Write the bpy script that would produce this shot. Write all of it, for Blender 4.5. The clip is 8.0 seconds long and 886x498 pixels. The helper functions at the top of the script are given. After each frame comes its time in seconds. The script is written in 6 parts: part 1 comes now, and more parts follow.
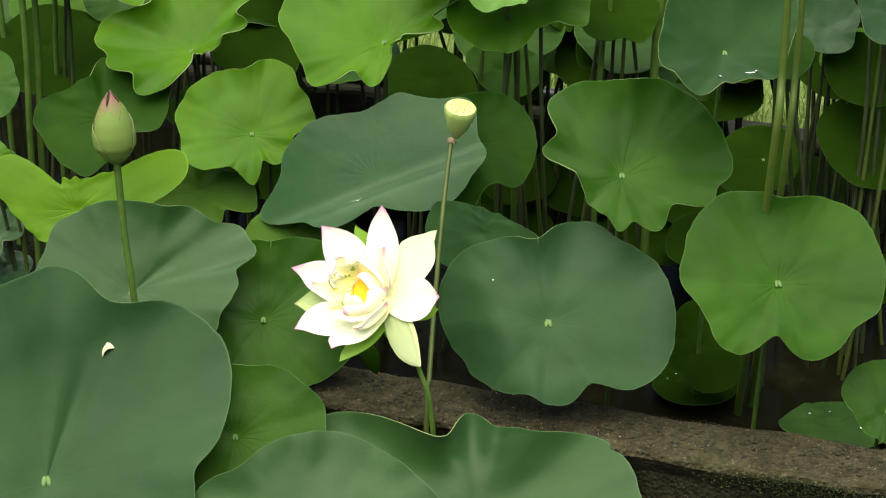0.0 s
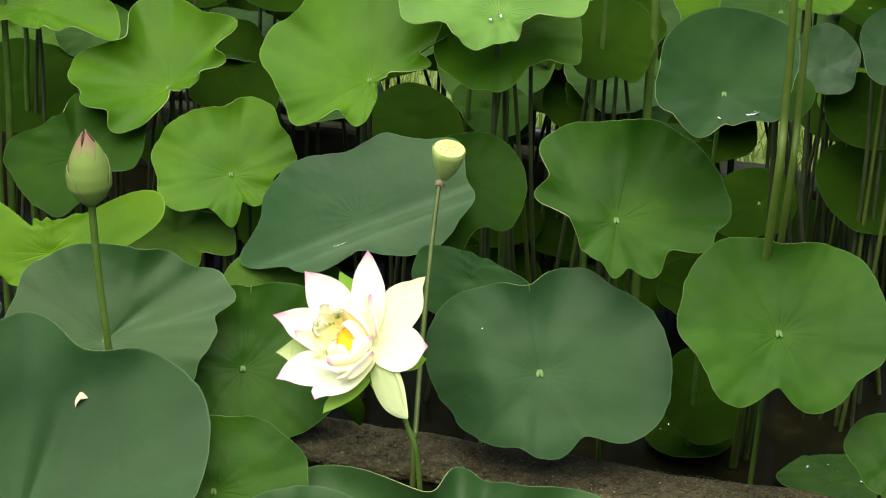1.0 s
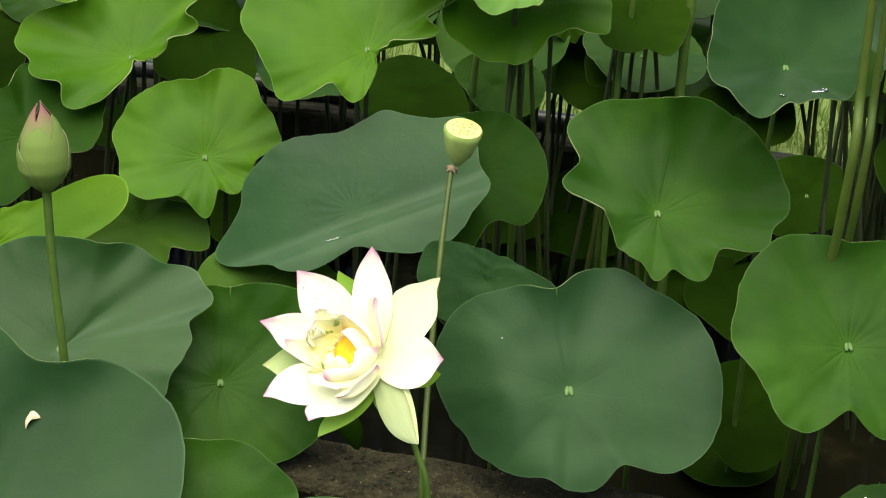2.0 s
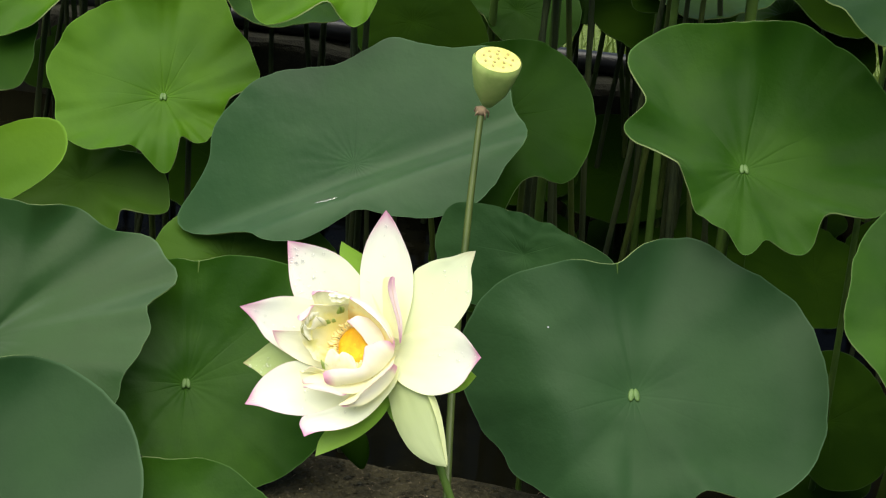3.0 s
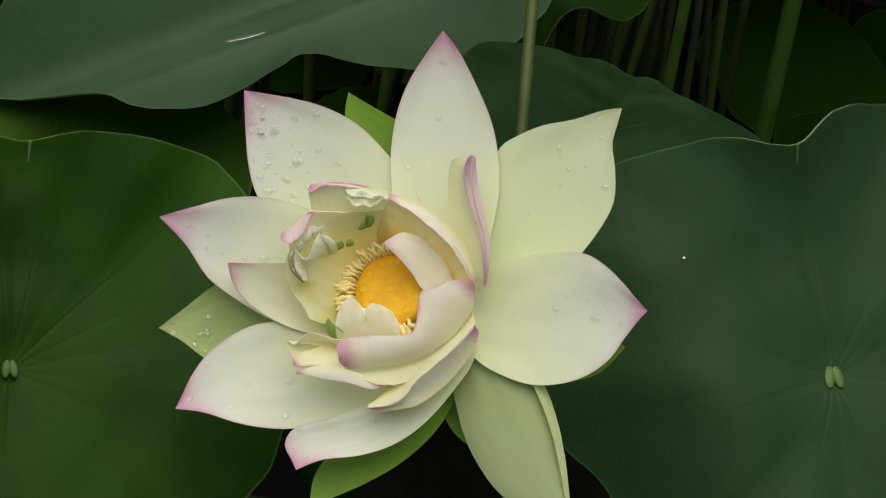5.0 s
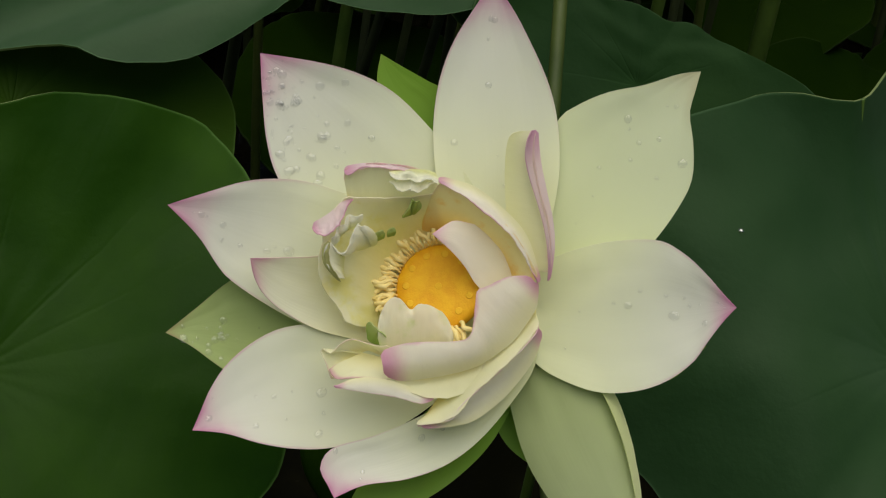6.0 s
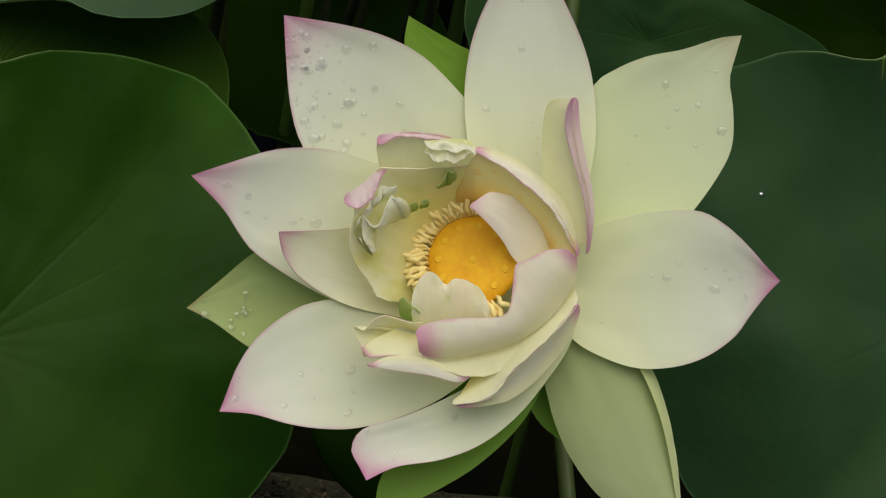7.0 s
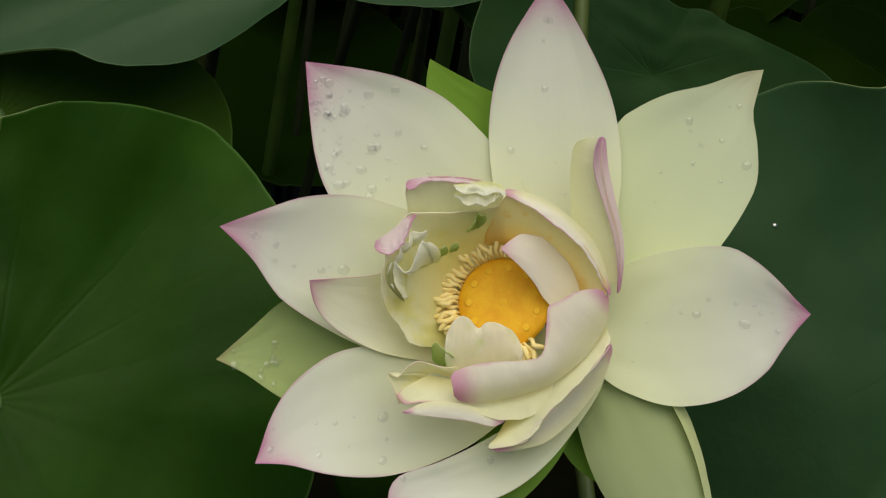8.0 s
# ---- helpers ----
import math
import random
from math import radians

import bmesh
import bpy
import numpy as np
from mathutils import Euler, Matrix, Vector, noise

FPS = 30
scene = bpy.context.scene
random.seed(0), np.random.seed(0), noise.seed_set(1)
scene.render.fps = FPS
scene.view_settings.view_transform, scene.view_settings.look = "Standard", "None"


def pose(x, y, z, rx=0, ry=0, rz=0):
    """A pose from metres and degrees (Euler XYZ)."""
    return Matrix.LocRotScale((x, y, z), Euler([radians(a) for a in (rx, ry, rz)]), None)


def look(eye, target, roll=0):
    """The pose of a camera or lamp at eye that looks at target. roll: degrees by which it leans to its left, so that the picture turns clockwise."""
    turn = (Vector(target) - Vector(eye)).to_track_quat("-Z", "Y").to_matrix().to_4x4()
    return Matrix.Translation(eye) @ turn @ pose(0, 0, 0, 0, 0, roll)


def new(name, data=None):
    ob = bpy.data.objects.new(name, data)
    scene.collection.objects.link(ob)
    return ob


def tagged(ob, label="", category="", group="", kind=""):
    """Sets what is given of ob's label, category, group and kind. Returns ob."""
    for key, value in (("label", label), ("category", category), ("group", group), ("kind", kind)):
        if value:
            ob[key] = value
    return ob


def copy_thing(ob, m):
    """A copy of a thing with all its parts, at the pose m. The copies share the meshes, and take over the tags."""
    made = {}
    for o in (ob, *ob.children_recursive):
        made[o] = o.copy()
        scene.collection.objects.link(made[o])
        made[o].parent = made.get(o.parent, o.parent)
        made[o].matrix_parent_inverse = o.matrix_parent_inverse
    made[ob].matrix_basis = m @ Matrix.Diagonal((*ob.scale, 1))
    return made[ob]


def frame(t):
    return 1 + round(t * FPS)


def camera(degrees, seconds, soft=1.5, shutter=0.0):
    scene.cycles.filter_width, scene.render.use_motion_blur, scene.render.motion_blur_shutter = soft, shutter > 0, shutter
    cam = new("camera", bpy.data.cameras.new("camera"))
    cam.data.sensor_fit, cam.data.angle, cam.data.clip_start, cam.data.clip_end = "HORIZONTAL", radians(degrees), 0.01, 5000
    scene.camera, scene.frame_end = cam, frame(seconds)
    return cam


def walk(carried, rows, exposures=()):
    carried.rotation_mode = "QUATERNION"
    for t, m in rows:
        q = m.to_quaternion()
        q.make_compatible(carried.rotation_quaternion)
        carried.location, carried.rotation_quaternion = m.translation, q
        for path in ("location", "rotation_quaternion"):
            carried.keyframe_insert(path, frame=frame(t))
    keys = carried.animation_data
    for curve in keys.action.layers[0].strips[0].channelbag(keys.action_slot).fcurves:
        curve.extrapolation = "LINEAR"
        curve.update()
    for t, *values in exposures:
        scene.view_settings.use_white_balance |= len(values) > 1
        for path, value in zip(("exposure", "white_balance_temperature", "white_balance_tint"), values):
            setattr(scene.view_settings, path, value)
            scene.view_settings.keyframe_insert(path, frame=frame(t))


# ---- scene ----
cam = camera(22.0, 8.0, 1.15)
PATH = (
    (0, pose(0.1108, -3.2713, 2.3092, 63.922, -0.439, -0.034)),
    (0.5, pose(0.1095, -3.2422, 2.3168, 64.331, -0.740, -0.137)),
    (1, pose(0.0706, -3.1307, 2.2701, 64.682, -1.080, -0.777)),
    (1.5, pose(-0.0005, -2.9316, 2.1674, 64.900, -1.818, -1.765)),
    (3, pose(-0.1221, -2.0366, 1.7565, 63.621, -3.262, -4.067)),
    (3.5, pose(-0.1843, -1.7468, 1.5940, 63.457, -4.160, -5.738)),
    (4, pose(-0.2206, -1.4878, 1.4334, 63.802, -4.967, -7.448)),
    (4.5, pose(-0.2920, -1.2321, 1.2908, 63.798, -6.757, -11.485)),
    (4.7, pose(-0.3113, -1.1364, 1.2299, 64.022, -7.575, -13.142)),
    (6, pose(-0.3713, -0.8319, 1.1307, 61.804, -9.586, -18.856)),
    (6.5, pose(-0.3986, -0.7833, 1.1271, 60.065, -10.510, -20.482)),
    (7, pose(-0.4146, -0.7675, 1.1197, 60.283, -10.862, -21.367)),
    (7.5, pose(-0.4277, -0.7634, 1.1124, 60.986, -10.578, -22.174)),
    (8, pose(-0.4494, -0.7433, 1.1164, 61.326, -10.224, -23.661)),
)
EXPOSURES = ((0.0, 1.37, 7200, 1), (1.5, 1.36, 7200, 1), (3.0, 0.96, 6900, 3), (3.5, 0.76, 6850, 2), (4.5, 0.16, 6900, 2), (6.0, -0.28, 7050, 3), (8.0, -0.24, 7050, 3))
walk(cam, PATH, EXPOSURES)

# ---------------------------------------------------------------- light
world = bpy.data.worlds.new("overcast_sky")
scene.world = world
world.use_nodes = True
wn, wl = world.node_tree.nodes, world.node_tree.links
sky = wn.new("ShaderNodeTexSky")
sky.sky_type, sky.sun_disc = "NISHITA", False
sky.sun_elevation, sky.sun_rotation = radians(75), radians(215)
sky.dust_density, sky.ozone_density = 4.0, 1.5
wl.new(sky.outputs["Color"], wn["Background"].inputs["Color"])
wn["Background"].inputs["Strength"].default_value = 0.075
sun = new("sun", bpy.data.lights.new("sun", "SUN"))
sun.data.energy, sun.data.angle, sun.data.color = 3.0, radians(80), (1.0, 0.97, 0.9)
sun.matrix_world = look((-0.62, -0.88, 4.0), (0, 0, 0))


# ---------------------------------------------------------------- materials
class Paint:
    """A node material with short ways to add nodes."""

    def __init__(self, name):
        self.m = bpy.data.materials.new(name)
        self.m.use_nodes = True
        self.n, self.l = self.m.node_tree.nodes, self.m.node_tree.links
        self.bsdf = self.n["Principled BSDF"]
        self.out = self.n["Material Output"]

    def node(self, kind, values=(), operation="", use_clamp=False, smooth=False, four=False, one=False):
        nd = self.n.new(kind)
        if operation:
            nd.operation, nd.use_clamp = operation, use_clamp
        if smooth:
            nd.interpolation_type = "SMOOTHSTEP"
        if one:
            nd.noise_dimensions = "1D"
        if four:
            nd.noise_dimensions = "4D"
        for slot, value in values:
            if isinstance(value, bpy.types.NodeSocket):
                self.l.new(value, nd.inputs[slot])
            else:
                nd.inputs[slot].default_value = value
        return nd

    def math(self, op, a, b=0.0, c=0.0, clamp=False):
        return self.node("ShaderNodeMath", ((0, a), (1, b), (2, c)), operation=op, use_clamp=clamp).outputs[0]

    def ramp(self, a, lo, hi):
        return self.node("ShaderNodeMapRange", ((0, a), (1, lo), (2, hi), (3, 0.0), (4, 1.0)), smooth=True).outputs[0]

    def mix(self, fac, a, b, blend="MIX"):
        nd = self.n.new("ShaderNodeMix")
        nd.data_type, nd.blend_type = "RGBA", blend
        for slot, value in ((0, fac), (6, a), (7, b)):
            if isinstance(value, bpy.types.NodeSocket):
                self.l.new(value, nd.inputs[slot])
            else:
                nd.inputs[slot].default_value = value if slot == 0 else (*value, 1.0)
        return nd.outputs[2]

    def noise(self, scale, detail=4.0, rough=0.55, vector=None, shift=None):
        nd = self.node("ShaderNodeTexNoise", (("Scale", scale), ("Detail", detail), ("Roughness", rough)), four=True)
        self.l.new(vector or self.coord(), nd.inputs["Vector"])
        if shift is not None:
            self.l.new(shift, nd.inputs["W"])
        return nd.outputs[0]

    def coord(self, which="Object"):
        return self.node("ShaderNodeTexCoord").outputs[which]

    def chance(self):
        return self.math("MULTIPLY", self.node("ShaderNodeObjectInfo").outputs["Random"], 37.0)

    def set(self, **values):
        for slot, value in values.items():
            slot = slot.replace("_", " ")
            if isinstance(value, bpy.types.NodeSocket):
                self.l.new(value, self.bsdf.inputs[slot])
            else:
                self.bsdf.inputs[slot].default_value = (*value, 1.0) if isinstance(value, tuple) else value

    def bump(self, height, strength, distance):
        nd = self.node("ShaderNodeBump", (("Strength", strength), ("Distance", distance), ("Height", height)))
        self.l.new(nd.outputs[0], self.bsdf.inputs["Normal"])
        return nd.outputs[0]

    def tissue(self, color, share, normal=None):
        """Lets a share of the light pass through, as thin tissue does."""
        tr = self.n.new("ShaderNodeBsdfTranslucent")
        if isinstance(color, bpy.types.NodeSocket):
            self.l.new(color, tr.inputs[0])
        else:
            tr.inputs[0].default_value = (*color, 1.0)
        if normal is not None:
            self.l.new(normal, tr.inputs["Normal"])
        mx = self.n.new("ShaderNodeMixShader")
        mx.inputs[0].default_value = share
        self.l.new(self.bsdf.outputs[0], mx.inputs[1])
        self.l.new(tr.outputs[0], mx.inputs[2])
        self.l.new(mx.outputs[0], self.out.inputs[0])


def leaf_paint(name, deep, pale, glow, wax, veins, rough, shine, bloom, wet=0.0):
    """Waxy lotus leaf: radial veins from the middle, blotches and a faint bloom of wax."""
    p = Paint(name)
    uv = p.node("ShaderNodeSeparateXYZ", ((0, p.coord("UV")),))
    s, turn = uv.outputs[0], uv.outputs[1]
    chance = p.chance()
    wob = p.math("MULTIPLY", p.math("SUBTRACT", p.noise(9.0, 2.0, shift=chance), 0.5), 0.02)
    turn = p.math("ADD", turn, wob)

    def rays(count, width, start):
        a = p.math("ABSOLUTE", p.math("SUBTRACT", p.math("FRACT", p.math("MULTIPLY", turn, count)), 0.5))
        a = p.math("MULTIPLY", p.math("SUBTRACT", 0.5, a), s)
        line = p.math("SUBTRACT", 1.0, p.ramp(a, 0.0, width))
        luck = p.node("ShaderNodeTexWhiteNoise", (("W", p.math("ADD", p.math("FLOOR", p.math("ADD", p.math("MULTIPLY", turn, count), 0.5)), chance)),), one=True).outputs["Value"]
        line = p.math("MULTIPLY", line, p.ramp(luck, 0.25, 0.95))
        return p.math("MULTIPLY", line, p.ramp(s, start, start + 0.2))

    main = p.math("MULTIPLY", rays(21.0, 0.034, -0.1), p.math("SUBTRACT", 1.0, p.ramp(s, 0.1, 0.75)))
    fork = p.math("MULTIPLY", rays(42.0, 0.06, 0.45), 0.15)
    line = p.math("MAXIMUM", main, fork)
    blotch = p.ramp(p.noise(7.0, 5.0, 0.6, shift=chance), 0.35, 0.68)
    cells = p.noise(160.0, 3.0, 0.6, shift=chance)
    cloud = p.ramp(p.noise(3.0, 3.0, shift=chance), 0.3, 0.7)
    c = p.mix(blotch, deep, pale)
    c = p.mix(p.math("MULTIPLY", cloud, 0.35), c, wax)
    c = p.mix(p.math("MULTIPLY", line, veins), c, tuple(min(1.0, v * 1.7 + 0.02) for v in pale))
    c = p.mix(p.math("MULTIPLY", p.math("SUBTRACT", 1.0, p.ramp(s, 0.02, 0.16)), 0.3), c, tuple(min(1.0, v * 1.4) for v in pale))
    c = p.mix(p.math("MULTIPLY", p.ramp(p.noise(42.0, 5.0, 0.65, shift=chance), 0.4, 0.7), 0.30), c, deep)
    c = p.mix(p.math("MULTIPLY", cells, 0.20), c, deep)
    c = p.mix(p.math("MULTIPLY", p.ramp(s, 0.989, 0.998), 0.42), c, tuple(min(1.0, v * 2.0 + 0.05) for v in pale))
    p.set(Base_Color=c, Roughness=p.math("ADD", rough, p.math("MULTIPLY", blotch, 0.12)), Specular_IOR_Level=p.math("ADD", shine, p.math("MULTIPLY", p.ramp(p.node("ShaderNodeLayerWeight", ((0, 0.5),)).outputs["Facing"], 0.15, 0.6), wet)), Sheen_Weight=bloom, Sheen_Roughness=0.35, Sheen_Tint=(0.75, 0.95, 0.85))
    near = p.math("SUBTRACT", 1.0, p.ramp(s, 0.12, 0.55))
    h = p.math("ADD", p.math("MULTIPLY", p.math("ADD", line, p.math("MULTIPLY", p.math("MULTIPLY", main, near), min(1.4, veins * 13))), -0.45 * min(1.0, 0.12 + veins * 18)), p.math("MULTIPLY", p.noise(26.0, 4.0, shift=chance), 1.2))
    h = p.math("ADD", h, p.math("MULTIPLY", cells, 0.12 + veins * 12 if veins < 0.05 else 0.2))
    nrm = p.bump(h, 0.30, 0.003)
    p.tissue(glow, 0.3, nrm)
    return p.m


LEAF = {
    "blue": leaf_paint("leaf_blue_green", (0.014, 0.046, 0.013), (0.026, 0.069, 0.022), (0.06, 0.16, 0.016), (0.034, 0.079, 0.034), 0.018, 0.40, 0.12, 0.05, 0.7),
    "green": leaf_paint("leaf_mid_green", (0.011, 0.045, 0.002), (0.034, 0.094, 0.006), (0.065, 0.20, 0.007), (0.038, 0.106, 0.012), 0.030, 0.42, 0.10, 0.03, 0.4),
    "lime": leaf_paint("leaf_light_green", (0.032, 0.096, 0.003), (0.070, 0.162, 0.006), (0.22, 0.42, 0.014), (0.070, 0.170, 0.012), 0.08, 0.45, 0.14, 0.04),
    "wax": leaf_paint("leaf_waxy_grey_green", (0.020, 0.064, 0.020), (0.036, 0.094, 0.031), (0.09, 0.19, 0.03), (0.046, 0.100, 0.043), 0.0, 0.31, 0.20, 0.12, 0.9),
    "sage": leaf_paint("leaf_sage_green", (0.018, 0.056, 0.012), (0.032, 0.084, 0.021), (0.07, 0.17, 0.018), (0.040, 0.092, 0.034), 0.014, 0.36, 0.18, 0.07, 0.9),
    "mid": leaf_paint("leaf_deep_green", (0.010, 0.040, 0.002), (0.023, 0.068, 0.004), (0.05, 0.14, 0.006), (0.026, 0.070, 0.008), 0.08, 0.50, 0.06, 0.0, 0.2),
    "slate": leaf_paint("leaf_slate_green", (0.011, 0.040, 0.010), (0.022, 0.062, 0.016), (0.05, 0.12, 0.02), (0.028, 0.064, 0.024), 0.02, 0.5, 0.06, 0.04, 0.3),
    # lime made brighter: light coming from behind is put into the colour
    "bright": leaf_paint("leaf_backlit_lime", (0.054, 0.136, 0.003), (0.098, 0.204, 0.006), (0.32, 0.52, 0.02), (0.12, 0.22, 0.02), 0.2, 0.45, 0.12, 0.03),
    "pale": leaf_paint("leaf_pale_green", (0.060, 0.150, 0.018), (0.115, 0.240, 0.040), (0.26, 0.44, 0.05), (0.13, 0.24, 0.07), 0.2, 0.45, 0.2, 0.10),
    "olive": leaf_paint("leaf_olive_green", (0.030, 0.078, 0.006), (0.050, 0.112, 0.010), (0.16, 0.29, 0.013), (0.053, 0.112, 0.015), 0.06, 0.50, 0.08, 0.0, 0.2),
    # leaf green with the shade of the leaves above put into the colour
    "dark": leaf_paint("leaf_shaded_green", (0.010, 0.030, 0.0015), (0.020, 0.050, 0.003), (0.07, 0.15, 0.005), (0.022, 0.052, 0.004), 0.10, 0.6, 0.02, 0.0),
}


def plain(name, a, b, scale, rough=0.5, bump=0.3, depth=0.002, glow=None, share=0.25):
    p = Paint(name)
    chance = p.chance()
    big, fine = p.noise(scale, 5.0, shift=chance), p.noise(scale * 9, 3.0, shift=chance)
    c = p.mix(p.ramp(big, 0.3, 0.7), a, b)
    c = p.mix(p.math("MULTIPLY", fine, 0.3), c, a)
    p.set(Base_Color=c, Roughness=rough)
    nrm = p.bump(p.math("ADD", big, p.math("MULTIPLY", fine, 0.4)), bump, depth)
    if glow:
        p.tissue(glow, share, nrm)
    return p.m


RIM = plain("leaf_rim", (0.14, 0.20, 0.07), (0.24, 0.29, 0.12), 30, 0.6, glow=(0.4, 0.5, 0.1))
HUB = plain("leaf_hub", (0.045, 0.105, 0.018), (0.08, 0.15, 0.033), 90, 0.6)
STALK = plain("stalk_green", (0.045, 0.095, 0.012), (0.085, 0.15, 0.024), 25, 0.5)
STALK_OLIVE = plain("stalk_green_olive", (0.046, 0.080, 0.009), (0.074, 0.112, 0.015), 25, 0.5)
# olive kept darker: the shade below the flower is put into the colour
POD_STEM = plain("stalk_olive_shaded", (0.040, 0.065, 0.010), (0.072, 0.10, 0.018), 25, 0.5)
# stalk green darkened: shade under the leaves is put into the colour
STALK_SHADED = plain("stalk_shaded", (0.016, 0.027, 0.006), (0.038, 0.054, 0.012), 25, 0.7)


def petal_paint(name, body, heart, blush, amount, start, glow, pearl=0.0):
    """Petal: fine lengthwise veins, warm heart, blushed tip and margin."""
    p = Paint(name)
    uv = p.node("ShaderNodeSeparateXYZ", ((0, p.coord("UV")),))
    u, v = uv.outputs[0], uv.outputs[1]
    chance = p.chance()
    rag = p.math("MULTIPLY", p.math("SUBTRACT", p.noise(60.0, 4.0, shift=chance), 0.5), 0.12)
    edge = p.math("MULTIPLY", p.math("ABSOLUTE", p.math("SUBTRACT", v, 0.5)), 2.0)
    tip = p.ramp(p.math("ADD", p.math("ADD", u, p.math("MULTIPLY", p.math("MULTIPLY", edge, edge), 0.07)), rag), start, 1.06)
    rim = p.math("MULTIPLY", p.math("MULTIPLY", p.ramp(p.math("ADD", edge, p.math("MULTIPLY", rag, 0.5)), 0.93, 1.02), p.ramp(u, start - 0.35, 0.95)), 0.75)
    pink = p.math("MULTIPLY", p.math("MAXIMUM", p.math("MULTIPLY", tip, tip), rim), amount, clamp=True)
    lines = p.noise(1.0, 2.0, 0.5, vector=p.node("ShaderNodeCombineXYZ", ((0, p.math("MULTIPLY", u, 3.0)), (1, p.math("MULTIPLY", v, 24.0)))).outputs[0], shift=chance)
    blot = p.noise(22.0, 4.0, shift=chance)
    c = p.mix(p.math("MULTIPLY", p.ramp(u, 0.75, 0.0), 0.75), body, heart)
    c = p.mix(p.math("MULTIPLY", p.ramp(blot, 0.45, 0.75), 0.22), c, heart)
    c = p.mix(p.math("MULTIPLY", lines, 0.06), c, tuple(x * 0.8 for x in body))
    c = p.mix(p.math("MULTIPLY", p.ramp(p.math("ADD", u, rag), 0.45, 0.85), pearl), c, (0.87, 0.85, 0.88))
    c = p.mix(pink, c, blush)
    p.set(Base_Color=c, Roughness=0.48, Specular_IOR_Level=0.35)
    nrm = p.bump(p.math("ADD", p.math("MULTIPLY", lines, 0.4), blot), 0.16, 0.0010)
    p.tissue(p.mix(pink, glow, blush), 0.42, nrm)
    return p.m


def inner_paint(name, body, deep, blush, amount, start=0.74, tips=0.0, stain=None):
    """Incurved inner petal: free rim blushed and crinkled, deep yellow towards its foot."""
    p = Paint(name)
    uv = p.node("ShaderNodeSeparateXYZ", ((0, p.coord("UV")),))
    u, v = uv.outputs[0], uv.outputs[1]
    chance = p.chance()
    rag = p.math("SUBTRACT", p.noise(55.0, 4.0, shift=chance), 0.5)
    rim = p.ramp(p.math("ADD", v, p.math("MULTIPLY", rag, 0.3)), start, 1.06)
    here = p.math("ADD", 0.4, p.math("MULTIPLY", p.ramp(p.noise(18.0, 2.0, shift=chance), 0.36, 0.60), 0.6))
    ends = p.math("MULTIPLY", p.ramp(p.math("ADD", p.math("ABSOLUTE", p.math("SUBTRACT", u, 0.5)), p.math("MULTIPLY", rag, 0.12)), 0.5 - tips, 0.5), 0.8 if tips > 0.01 else 0.0)
    pink = p.math("MULTIPLY", p.math("MAXIMUM", p.math("MULTIPLY", rim, here), ends), amount, clamp=True)
    lines = p.noise(1.0, 2.0, 0.5, vector=p.node("ShaderNodeCombineXYZ", ((0, p.math("MULTIPLY", u, 40.0)), (1, p.math("MULTIPLY", v, 3.0)))).outputs[0], shift=chance)
    c = p.mix(p.ramp(p.math("ADD", v, p.math("MULTIPLY", rag, 0.4)), 0.75, 0.0), body, deep)
    c = p.mix(p.math("MULTIPLY", lines, 0.08), c, tuple(x * 0.75 for x in body))
    if stain:
        spots = p.ramp(p.noise(70.0, 4.0, 0.6, shift=chance), 0.50, 0.68)
        c = p.mix(p.math("MULTIPLY", spots, 0.75), c, stain)
    c = p.mix(pink, c, blush)
    p.set(Base_Color=c, Roughness=0.45, Specular_IOR_Level=0.35)
    nrm = p.bump(p.math("ADD", p.math("MULTIPLY", lines, 0.3), p.noise(90.0, 3.0, shift=chance)), 0.2, 0.0012)
    p.tissue(c, 0.58, nrm)
    return p.m


PETAL_CUP = inner_paint("petal_cup", (0.93, 0.92, 0.70), (0.95, 0.86, 0.44), (0.72, 0.28, 0.50), 0.9, 0.80)
PETAL_GOLD = inner_paint("petal_gold", (0.97, 0.90, 0.60), (0.97, 0.76, 0.28), (0.94, 0.82, 0.76), 0.5, 0.85, 0.0, (0.90, 0.64, 0.18))
PETAL_LIP = inner_paint("petal_lip", (0.96, 0.96, 0.86), (0.90, 0.92, 0.58), (0.95, 0.93, 0.88), 0.4)
PETAL_CRUMPLE = inner_paint("petal_crumple", (0.95, 0.95, 0.84), (0.90, 0.91, 0.60), (0.97, 0.96, 0.92), 0.8, 0.6, 0.0, (0.80, 0.86, 0.52))
PETAL_WALL = inner_paint("petal_wall", (0.97, 0.96, 0.78), (0.97, 0.88, 0.42), (0.97, 0.92, 0.86), 0.5, 0.74, 0.0, (0.88, 0.84, 0.36))
PETAL_RUFFLE = inner_paint("petal_ruffle", (0.96, 0.95, 0.84), (0.95, 0.93, 0.70), (0.98, 0.97, 0.92), 0.6, 0.74, 0.0, (0.72, 0.82, 0.42))
PETAL_RIMMED = inner_paint("petal_rimmed", (0.94, 0.93, 0.74), (0.95, 0.91, 0.60), (0.78, 0.36, 0.58), 0.75, 0.90)
PETAL_HALF = inner_paint("petal_half_cream", (0.94, 0.93, 0.72), (0.95, 0.88, 0.46), (0.94, 0.90, 0.84), 0.5, 0.8)
PETAL_CREAM_IN = inner_paint("petal_upright", (0.92, 0.91, 0.74), (0.90, 0.90, 0.66), (0.86, 0.62, 0.74), 0.6, 0.85)
PETAL_BLUSH = inner_paint("petal_blush", (0.97, 0.945, 0.90), (0.97, 0.95, 0.74), (0.76, 0.34, 0.60), 0.9, 0.92, 0.15)
PETAL_FOLD = inner_paint("petal_fold", (0.88, 0.76, 0.80), (0.90, 0.78, 0.82), (0.68, 0.32, 0.54), 0.8, 0.88, 0.28)
